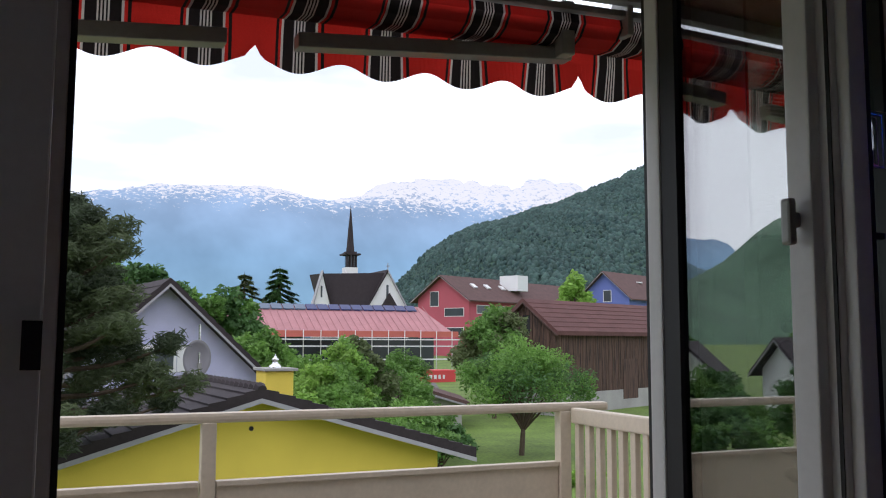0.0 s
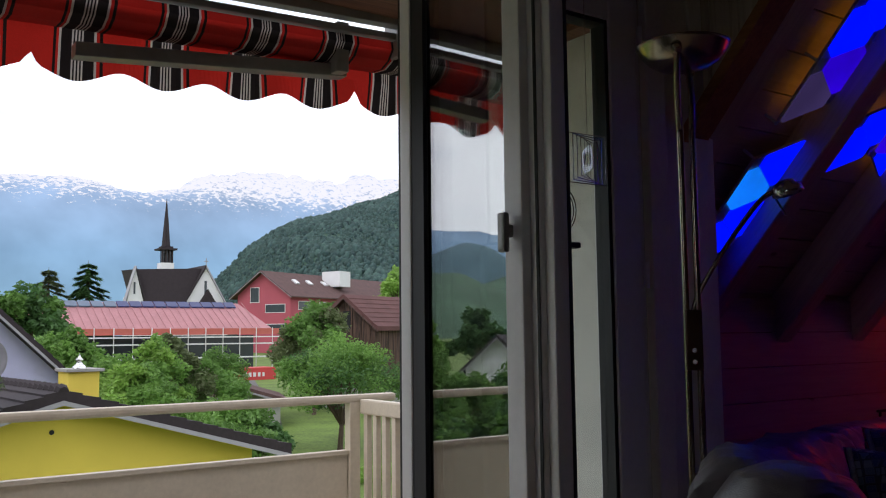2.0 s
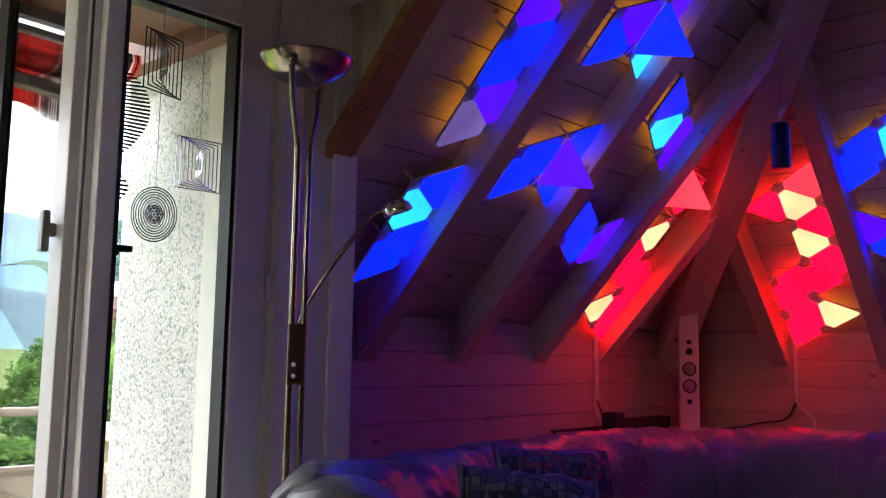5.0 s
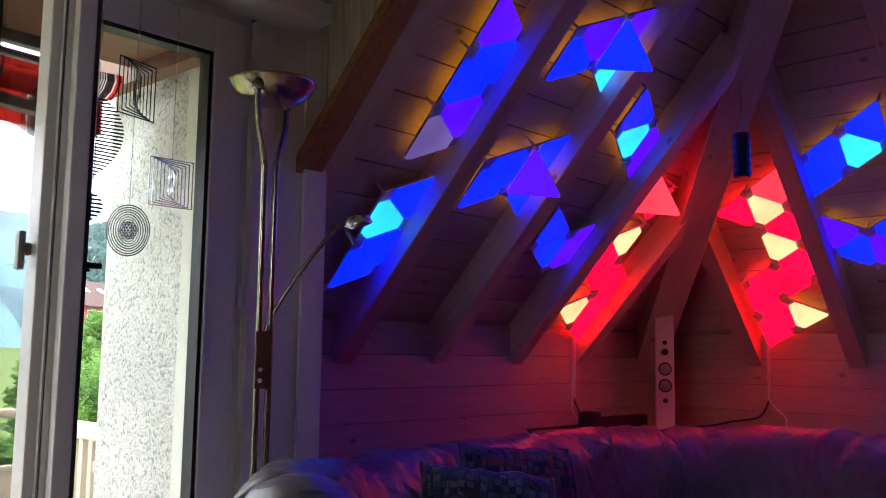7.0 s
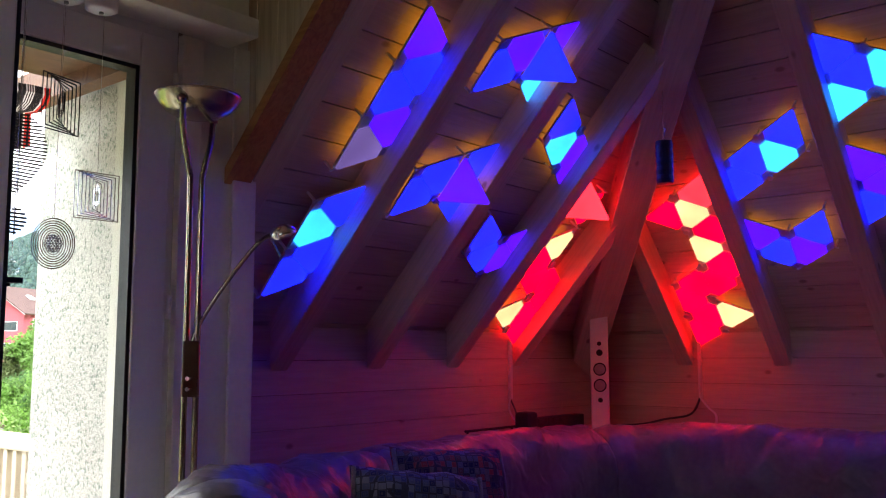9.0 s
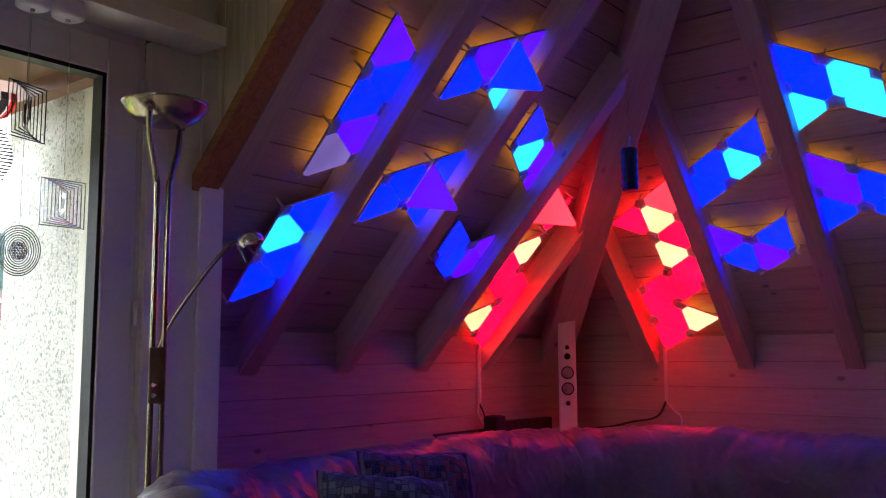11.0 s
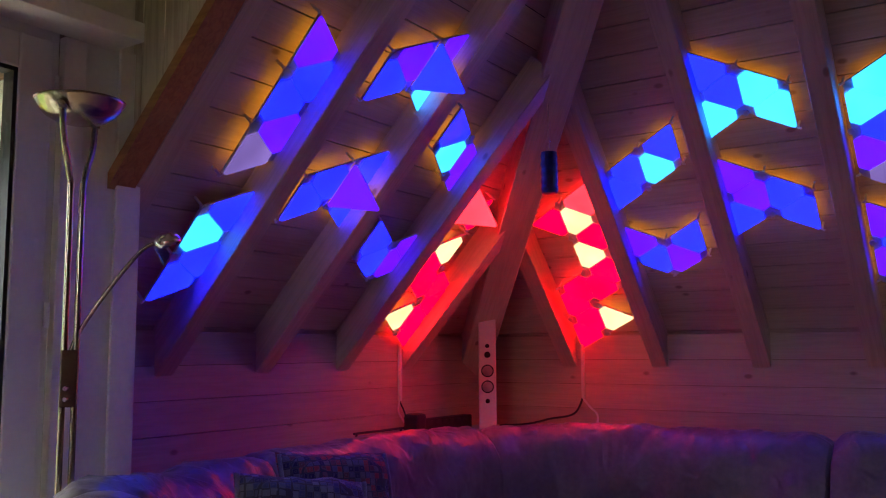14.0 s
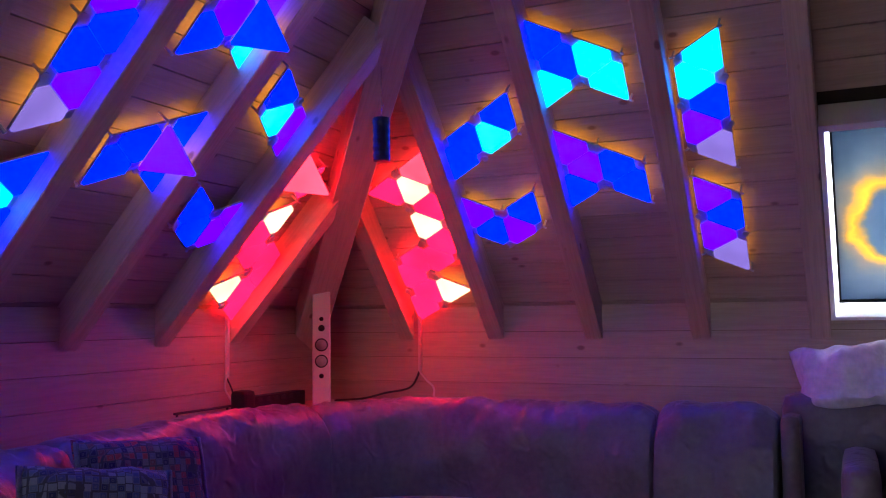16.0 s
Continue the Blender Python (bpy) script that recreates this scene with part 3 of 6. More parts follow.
# ---- lamp ----
def floor_lamp(x, y):
    t = thing("floor_lamp", (x, y, 0), "brushed nickel uplight floor lamp with a reading arm", "lamp")
    d = Vector((0.52, -0.85, 0))
    part("base", lathe(bmesh.new(), [(0, 0), (0.14, 0), (0.14, 0.015), (0.125, 0.028), (0.03, 0.035), (0, 0.035)], 40), BRASS, t, smooth=True)
    for s in (-1, 1):
        o = Vector((0.62, 0.78, 0)) * 0.015 * -s
        top = d * (0.1 * s)
        pts = bend([o + Vector((0, 0, 0.03)), o + Vector((0, 0, 0.9)), o + Vector((0, 0, 1.48)), o + d * 0.012 * s + Vector((0, 0, 1.57)), o * 0.5 + top * 0.7 + Vector((0, 0, 1.655)), top + Vector((0, 0, 1.715)), top * 1.05 + Vector((0, 0, 1.738))], 6)
        part("pole", tube(bmesh.new(), pts, 0.0085, 10), BRASS, t, smooth=True)
        part("joint", lathe(bmesh.new(), [(0, -0.012), (0.012, -0.012), (0.014, 0.0), (0.012, 0.012), (0, 0.012)], 12, Matrix.Translation(top * 1.06 + Vector((0, 0, 1.74)))), BRASS, t, smooth=True)
    bowl = [(0.0, 1.712), (0.035, 1.713), (0.065, 1.721), (0.09, 1.736), (0.107, 1.755), (0.114, 1.769), (0.119, 1.776), (0.115, 1.777), (0.109, 1.769), (0.1, 1.754), (0.085, 1.739), (0.06, 1.727), (0, 1.72)]
    part("shade", lathe(bmesh.new(), bowl, 40), BRASS, t, "brushed nickel uplight bowl", True)
    bx = boxes((-0.021, -0.016, 0.95, 0.021, 0.016, 1.1), bevel=0.004)
    bmesh.ops.rotate(bx, cent=(0, 0, 0), matrix=Matrix.Rotation(math.atan2(0.78, 0.62), 3, "Z"), verts=bx.verts[:])
    d = Vector((0.62, 0.78, 0))
    sw = part("switch_box", bx, mat("lamp_box", (0.16, 0.09, 0.06), 0.25, 0.6, vary=0.1, bump=0.02), t, "dark glossy switch box with two knobs")
    for z in (1.0, 0.972):
        part("knob", tube(bmesh.new(), [d * 0.008 + Vector((0.01, -0.015, z)), d * 0.008 + Vector((0.022, -0.035, z))], 0.006, 10), STEEL, sw)
    arm = bend([(0.0, 0.0, 1.09), (0.01, 0.014, 1.14), (0.045, 0.045, 1.22), (0.088, 0.09, 1.31), (0.122, 0.125, 1.37), (0.145, 0.15, 1.392)], 6)
    part("reading_arm", tube(bmesh.new(), arm, 0.006, 8), BRASS, t, smooth=True)
    head = lathe(bmesh.new(), [(0, 0.02), (0.02, 0.018), (0.035, 0.004), (0.04, -0.014), (0.037, -0.014), (0.03, 0.0), (0, 0.008)], 24, Matrix.Translation((0.168, 0.168, 1.399)) @ Matrix.Rotation(radians(25), 4, "X"))
    part("reading_head", head, STEEL, t, "small bright steel reading lamp head", True)
    part("grip", tube(bmesh.new(), [(0.15, 0.145, 1.375), (0.168, 0.16, 1.33)], 0.003, 6), BRASS, t)
    return t


floor_lamp(0.775, -3.405)

# ---- light tiles ----
A = 0.225
H = A * math.sqrt(3) / 2


def tile_group(put, u0, v0, tris, label, lift=0.08, flip=1, tilted=(), amber=True):
    """Triangular light tiles on a triangle lattice with one edge up the slope. tris: rows of three lattice corners and a light.
    tilted: tiles that hang open on the edge between their first two corners. Corners that tiles share are cut back further."""
    t = thing("light_tiles", put(u0, v0, lift), label, "wall light", "light tiles on the ceiling slopes")
    inv = Matrix.Translation(-put(u0, v0, lift))
    shared = collections.Counter(k for i, tri in enumerate(tris) if i not in tilted for k in tri[:3])
    nrm = put(0, 0, 1) - put(0, 0, 0)

    def corner(c, p):
        col, row = c
        return put(u0 + flip * col * H, v0 + row * A, p)

    for i, (a, b, c, light) in enumerate(tris):
        pts = [corner(k, lift) for k in (a, b, c)]
        out = nrm
        if i in tilted:
            hinge = (pts[1] - pts[0]).normalized()
            swing = Matrix.Rotation(radians(52), 3, hinge)
            if ((swing @ (pts[2] - pts[0])).dot(nrm)) > 0:
                swing = Matrix.Rotation(radians(-52), 3, hinge)
            pts = [p - nrm * 0.006 for p in (pts[0], pts[1], pts[0] + swing @ (pts[2] - pts[0]))]
            out = swing @ nrm
        mid = (pts[0] + pts[1] + pts[2]) / 3
        cuts = [0.055 if shared[k] < 2 or i in tilted else 0.2 for k in (a, b, c)]

        def clipped(grow, trims):
            line = []
            q = [mid + (p - mid) * grow for p in pts]
            for k in range(3):
                p, before, after = q[k], q[k - 1], q[(k + 1) % 3]
                line += [p + (before - p) * trims[k], p + (after - p) * trims[k]]
            return line

        bm = prism(bmesh.new(), [inv @ p for p in clipped(0.995, (0.04, 0.04, 0.04))], out * 0.011)
        plate = part("back_plate", bm, TILEBACK, t)
        bm = prism(bmesh.new(), [inv @ (p - out * 0.006) for p in clipped(0.972, cuts)], out * 0.006)
        part("diffuser", bm, light, plate)
        if light in (RED, CORAL, WARM) or amber:
            g = bmesh.new()
            q = [mid + (p - mid) * 0.78 + out * 0.0125 for p in pts]
            prism(g, [inv @ p for p in q], out * 0.004)
            part("back_light", g, CORAL if light in (RED, CORAL) else BACKGLOW, plate)
    # thin white clips that hold the tiles' corners off the boards
    mid_u = sum(k[0] for tri in tris for k in tri[:3]) / (3 * len(tris))
    for c in sorted({k for tri in tris for k in tri[:3]}):
        p = inv @ corner(c, lift + 0.004)
        q = inv @ corner(c, DEPTH - 0.002)
        end = inv @ corner((c[0] + (0.07 if c[0] > mid_u else -0.07), c[1]), lift - 0.004)
        part("spacer", tube(bmesh.new(), [end, p, q], 0.0055, 6), WHITEPLASTIC, t)
    # round link plates where three or more tiles meet
    for c in sorted(k for k, n in shared.items() if n > 2):
        link = prism(bmesh.new(), [inv @ (corner(c, lift - 0.0075) + (put(0.016 * math.cos(k * math.pi / 3), 0.016 * math.sin(k * math.pi / 3)) - put(0, 0))) for k in range(6)], nrm * 0.007)
        part("link_plate", link, TILEBACK, t)
    return t


def strip_up(n, lights, first=0):
    """n tiles zigzagging up between column 0 and column 1."""
    out = []
    for i in range(n):
        k = i // 2
        if (i + first) % 2 == 0:
            out.append(((0, k), (0, k + 1), (1, k + 0.5), lights[i]))
        else:
            out.append(((0, k + 1), (1, k + 0.5), (1, k + 1.5), lights[i]))
    return out


FIVE = lambda a, b, c, d, e: [((0, 0), (0, 1), (1, 0.5), a), ((0, 1), (1, 0.5), (1, 1.5), b), ((1, 0.5), (1, 1.5), (2, 1), c), ((1, 1.5), (2, 1), (2, 2), d), ((1, 0.5), (2, 1), (2, 0), e)]
BOWL = lambda a, b, c, d: [((0, 0.5), (0, 1.5), (1, 1), a), ((0, 0.5), (1, 0), (1, 1), b), ((1, 0), (1, 1), (2, 0.5), c), ((1, 1), (2, 0.5), (2, 1.5), d)]
BL = "triangular light tiles glowing blue and violet between the rafters"
tile_group(roof_l, 2.69, 0.895, strip_up(5, (LILAC, VIOLET, BLUE, BLUE, VIOLET)), BL, flip=-1)
tile_group(roof_l, 2.685, 0.308, strip_up(4, (BLUE, BLUE, CYAN, BLUE)), BL, flip=-1, amber=False)
tile_group(roof_l, 2.275, 1.331, FIVE(BLUE, VIOLET, BLUE, VIOLET, CYAN), BL, flip=-1, tilted=(2,))
tile_group(roof_l, 2.30, 0.746, FIVE(BLUE, BLUE, VIOLET, BLUE, BLUE), BL, flip=-1, tilted=(2,))
tile_group(roof_l, 1.70, 1.008, [((0, 1), (0, 2), (1, 1.5), BLUE), ((0, 1), (1, 1.5), (1, 0.5), CYAN), ((1, 1.5), (1, 0.5), (2, 1), VIOLET), ((1, 0.5), (2, 1), (2, 0), VIOLET)], BL, flip=-1)
tile_group(roof_l, 1.72, 0.508, BOWL(BLUE, BLUE, VIOLET, VIOLET), BL, flip=-1, amber=False)
tile_group(roof_r, 1.18, 1.008, [((0, 0), (0, 1), (1, 0.5), BLUE), ((0, 1), (1, 0.5), (1, 1.5), BLUE), ((1, 0.5), (1, 1.5), (2, 1), CYAN), ((1, 1.5), (2, 1), (2, 2), BLUE)], BL)
tile_group(roof_r, 1.17, 0.576, BOWL(VIOLET, BLUE, VIOLET, BLUE), BL)
DIAMOND = lambda a, b, c, d, e: [((0, 0), (0, 1), (1, 0.5), a), ((0, 1), (0, 2), (1, 1.5), b), ((0, 1), (1, 0.5), (1, 1.5), c), ((1, 0.5), (1, 1.5), (2, 1), d), ((1, 0.5), (2, 0), (2, 1), e)]
tile_group(roof_r, 1.715, 1.342, DIAMOND(CYAN, BLUE, BLUE, CYAN, CYAN), BL)
tile_group(roof_r, 1.72, 0.796, DIAMOND(BLUE, VIOLET, VIOLET, BLUE, BLUE), BL)
tile_group(roof_r, 2.31, 1.07, [((0, 0), (0, 1), (1, 0.5), VIOLET), ((0, 0), (1, 0.5), (1, -0.5), LILAC), ((0, 1), (1, 0.5), (1, 1.5), BLUE), ((0, 1), (0, 2), (1, 1.5), CYAN), ((0, 2), (1, 1.5), (1, 2.5), CYAN)], BL)
tile_group(roof_r, 2.31, 0.48, [((0, 0), (1, -0.5), (1, 0.5), LILAC), ((0, 0), (0, 1), (1, 0.5), VIOLET), ((0, 1), (1, 0.5), (1, 1.5), BLUE), ((0, 1), (0, 2), (1, 1.5), VIOLET)], BL)
RL = "triangular light tiles glowing red with a few warm white ones"
tile_group(roof_l, 1.213, 0.072, [((1, 0.5), (2, 0), (2, 1), RED), ((1, 0.5), (1, 1.5), (0, 1), WARM), ((1, 0.5), (1, 1.5), (2, 1), RED), ((1, 1.5), (2, 1), (2, 2), RED),
                                  ((1, 1.5), (1, 2.5), (2, 2), RED), ((1, 1.5), (1, 2.5), (0, 2), RED), ((0, 2), (0, 3), (1, 2.5), RED), ((0, 3), (1, 2.5), (1, 3.5), WARM),
                                  ((0, 4), (1, 3.5), (1, 4.5), RED), ((0, 3.7), (0, 4.7), (1, 4.2), CORAL)], RL, flip=-1, tilted=(9,))
tile_group(roof_r, 0.674, 0.072, [((0, 0), (0, 1), (1, 0.5), RED), ((0, 1), (1, 0.5), (1, 1.5), RED), ((1, 0.5), (1, 1.5), (2, 1), WARM), ((0, 1), (0, 2), (1, 1.5), RED), ((0, 2), (1, 1.5), (1, 2.5), RED),
                                  ((1, 1.5), (1, 2.5), (2, 2), RED), ((1, 2.5), (2, 2), (2, 3), RED), ((1, 2.5), (1, 3.5), (2, 3), WARM), ((1, 3.5), (2, 3), (2, 4), RED), ((1, 3.5), (1, 4.5), (2, 4), WARM),
                                  ((1, 4.5), (2, 4), (2, 5), CORAL), ((0, 4), (1, 3.5), (1, 4.5), RED)], RL)

# ---- sofa ----
def sofa():
    t = thing("sofa", (1.4, -1.6, 0), "long curved leather corner sofa with a puffy wrinkled back", "sofa")
    inv = -Vector((1.4, -1.6, 0))
    path = bend([(0.975, -3.52, 0), (0.80, -3.18, 0), (0.52, -2.5, 0), (0.42, -1.7, 0), (0.55, -0.95, 0), (1.0, -0.58, 0), (1.7, -0.50, 0), (2.12, -0.52, 0)], 56)

    def sweep(line, outline, lump=0.012, seed=0.0, rise=0.0):
        bm = bmesh.new()
        rings = []
        outline = [(q.x, q.z) for q in bend([(a, 0, z) for a, z in outline], 3)]
        run = 0.0
        total = sum((q - p).length for p, q in zip(line, line[1:]))
        for i, p in enumerate(line):
            d = (line[min(i + 1, len(line) - 1)] - line[max(i - 1, 0)]).normalized()
            run += (p - line[i - 1]).length if i else 0.0
            inn = Vector((d.y, -d.x, 0))
            near_end = min(run, total - run)
            pinch = 0.05 * math.exp(-near_end / 0.035)
            ring = []
            for a, z in outline:
                q = p + inn * a + Vector((0, 0, z))
                crease = noise.noise(Vector((run * 13 + 3 * noise.noise(q * 3), a * 5, z * 5 + seed)))
                w = noise.noise(q * 6 + Vector((seed, 0, 0))) * lump + (abs(crease) - 0.25) * lump * 0.5 + noise.noise(q * 30) * lump * 0.2
                up = max(0.0, (z - 0.3) / 0.45)
                q.z += rise * up * math.exp(-(run / 0.45) ** 2)
                ridge = 1 - abs(noise.noise(Vector((run * 15 + a * 9 - z * 6 + seed, z * 2.5, a * 2))))
                w += lump * 0.55 * (ridge ** 6 - 0.3) * math.exp(-((z - 0.66) / 0.11) ** 2) * (0.4 + 0.6 * abs(noise.noise(Vector((run * 1.7, seed, 0)))) * 2)
                ring.append(bm.verts.new(q + inv + Vector((0, 0, (w - pinch) * up)) + inn * w * (1 if a > 0 else -1)))
            rings.append(ring)
        n = len(outline)
        for a, b in zip(rings, rings[1:]):
            for k in range(n):
                j = (k + 1) % n
                bm.faces.new((a[k], b[k], b[j], a[j]))
        bm.faces.new(rings[0])
        bm.faces.new(rings[-1][::-1])
        return bm

    backline = [(-0.12, 0.02), (-0.14, 0.35), (-0.135, 0.55), (-0.11, 0.66), (-0.05, 0.715), (0.03, 0.725), (0.10, 0.70), (0.155, 0.63), (0.185, 0.54), (0.2, 0.44), (0.21, 0.32), (0.22, 0.2), (0.2, 0.02)]
    cuts = [(0, 112), (112, 224), (224, 392)]
    for a, b in cuts:
        part("backrest", sweep(path[a:b + 1], backline, 0.022, a, 0.05 if a == 0 else 0.0), LEATHER, t, smooth=True)
    seatline = [(0.2, 0.02), (0.2, 0.26), (0.3, 0.30), (0.5, 0.31), (0.68, 0.29), (0.74, 0.24), (0.75, 0.15), (0.75, 0.02)]
    for a, b in cuts:
        part("seat", sweep(path[a:b + 1], seatline, 0.016, a + 3), LEATHER, t, smooth=True)
    end = bend([(2.135, -0.52, 0), (2.4, -0.53, 0), (2.64, -0.56, 0)], 36)
    part("backrest", sweep(end, [(a, z * 1.01) for a, z in backline], 0.018, 9), LEATHER, t, smooth=True)
    part("seat", sweep(end, seatline, 0.010, 12), LEATHER, t, smooth=True)
    arm = lathe(bmesh.new(), [(0, 0.02), (0.2, 0.02), (0.215, 0.2), (0.21, 0.5), (0.18, 0.64), (0.12, 0.715), (0.05, 0.74), (0, 0.742)], 28, Matrix.Translation(Vector((1.13, -3.545, 0)) + inv) @ Matrix.Rotation(radians(-25), 4, "Z") @ Matrix.Diagonal((1.15, 0.9, 1.045, 1)))
    part("armrest", arm, LEATHER, t, "rounded leather arm end", True)
    roll = boxes((2.645 - 1.4, -0.72 + 1.6, 0.02, 2.72 - 1.4, 0.18 + 0.92, 0.70), bevel=0.03)
    part("armrest", roll, LEATHER, t, smooth=True)
    return t


sofa()

# ---- speakers, pendant, cables ----
def speaker(x, y, z, turn, h=0.665, w=0.098):
    t = thing("loudspeaker", (x, y, z), "slim white column loudspeaker with round drivers", "loudspeaker", "column loudspeakers")
    t.rotation_euler = (0, 0, radians(turn))
    part("cabinet", boxes((-w / 2, -0.06, 0, w / 2, 0.06, h), bevel=0.006), SPKWHITE, t)
    part("top_plate", boxes((-w / 2 + 0.004, -0.056, h, w / 2 - 0.004, 0.056, h + 0.006)), BLACK, t)
    for zz, r in ((0.71, 0.012), (0.635, 0.018), (0.498, 0.036), (0.364, 0.036), (0.243, 0.013)):
        m = Matrix.Translation((0, -0.0605, zz * h)) @ Matrix.Rotation(radians(90), 4, "X")
        ring = part("surround", lathe(bmesh.new(), [(r * 0.82, 0), (r, 0), (r, 0.004), (r * 0.9, 0.006), (r * 0.82, 0.002)], 24, m), BLACK, t, "dark rubber ring", True)
        part("cone", lathe(bmesh.new(), [(0, 0.004), (r * 0.3, 0.004), (r * 0.35, 0.0015), (r * 0.82, 0.003), (r * 0.82, 0.0005), (0, 0.0005)], 24, m), CONE if r > 0.02 else BLACK, ring, smooth=True)
    return t


speaker(0.243, -0.361, 0.65, 32)
tagged(part("corner_shelf", boxes((0.001, -0.95, 0.60, 0.34, -0.001, 0.648), bevel=0.004), PINE_Y), "narrow wooden ledge in the corner behind the sofa", "shelf")
speaker(0.685, -3.93, 0.66, 60, 0.58, 0.10)
st = thing("speaker_stand", (0.685, -3.93, 0), "dark slim stand under the loudspeaker by the door", "stand")
part("pole", tube(bmesh.new(), [(0, 0, 0.02), (0, 0, 0.645)], 0.018, 12), BLACK, st)
part("foot", lathe(bmesh.new(), [(0, 0), (0.12, 0), (0.12, 0.012), (0.03, 0.022), (0, 0.022)], 28), BLACK, st)
part("plate", boxes((-0.05, -0.05, 0.645, 0.05, 0.05, 0.66)), BLACK, st)

pend = thing("wind_chime", (1.19, -1.405, 1.765), "small dark blue ribbed cylinder hanging from the hip rafter", "hanging ornament")
part("cylinder", lathe(bmesh.new(), [(0, 0)] + [(0.034 + 0.003 * (k % 2), 0.002 + k * 0.018) for k in range(11)] + [(0, 0.184)], 20), NAVY, pend, smooth=False)
part("hook", tube(bmesh.new(), bend([(0, 0, 0.184), (0, 0, 0.22), (0.008, 0, 0.235), (0, 0, 0.25), (0, 0, 0.4)], 4), 0.003, 6), STEEL, pend)

for nm, pts in (("west", [(0.018, -0.89, 1.14), (0.018, -0.895, 0.83)]), ("north", [(0.68, -0.018, 1.14), (0.675, -0.018, 0.82)])):
    c = thing("cable_duct", (0, 0, 0), "white plastic cable duct running down the boarded wall", "cable duct", "cable ducts")
    a, b = pts
    if nm == "west":
        part("duct", boxes((0.001, a[1] - 0.009, b[2], 0.02, a[1] + 0.009, a[2]), bevel=0.003), WHITEPLASTIC, c)
        part("cable", tube(bmesh.new(), bend([(0.01, b[1], b[2]), (0.02, b[1] - 0.02, b[2] - 0.06), (0.05, b[1] + 0.01, b[2] - 0.13), (0.08, b[1] + 0.05, 0.66)], 5), 0.005, 6), WHITEPLASTIC, c)
        part("cable", tube(bmesh.new(), bend([(0.01, b[1], b[2]), (0.025, b[1] + 0.03, b[2] - 0.07), (0.06, b[1] + 0.02, 0.66)], 5), 0.004, 6), BLACK, c)
    else:
        part("duct", boxes((a[0] - 0.009, -0.02, b[2], a[0] + 0.009, -0.001, a[2]), bevel=0.003), WHITEPLASTIC, c)
        part("cable", tube(bmesh.new(), bend([(b[0], -0.01, b[2]), (b[0] + 0.05, -0.02, b[2] - 0.05), (b[0] + 0.1, -0.03, b[2] - 0.1), (b[0] + 0.11, -0.1, 0.6)], 5), 0.006, 6), WHITEPLASTIC, c)
        part("cable", tube(bmesh.new(), bend([(b[0], -0.01, b[2]), (b[0] - 0.05, -0.03, b[2] - 0.09), (b[0] - 0.18, -0.08, b[2] - 0.12), (b[0] - 0.3, -0.12, b[2] - 0.15), (0.2, -0.15, 0.655)], 6), 0.006, 6), BLACK, c)

strip = thing("power_strip", (0.1, -0.55, 0.66), "long black power strip lying on the ledge", "power strip")
part("body", boxes((-0.03, -0.28, -0.011, 0.03, 0.2, 0.07), bevel=0.006), BLACK, strip)
for k in range(6):
    part("socket", boxes((0.0305, -0.25 + k * 0.07, 0.038, 0.034, -0.205 + k * 0.07, 0.06)), RUBBER, strip)
part("plug", boxes((-0.04, -0.38, -0.011, 0.05, -0.285, 0.105), bevel=0.02), BLACK, strip)
rod = thing("curtain_rod", (0.06, -1.2, 0.66), "thin dark metal rod along the knee wall", "rod")
part("bar", tube(bmesh.new(), [(0, -0.14, 0.03), (0, 0.3, 0.03)], 0.006, 8), BLACK, rod)
part("leg", tube(bmesh.new(), [(0, -0.12, -0.05), (0, -0.12, 0.03)], 0.006, 8), BLACK, rod)
part("leg", tube(bmesh.new(), [(0, 0.25, -0.012), (0, 0.25, 0.03)], 0.006, 8), BLACK, rod)


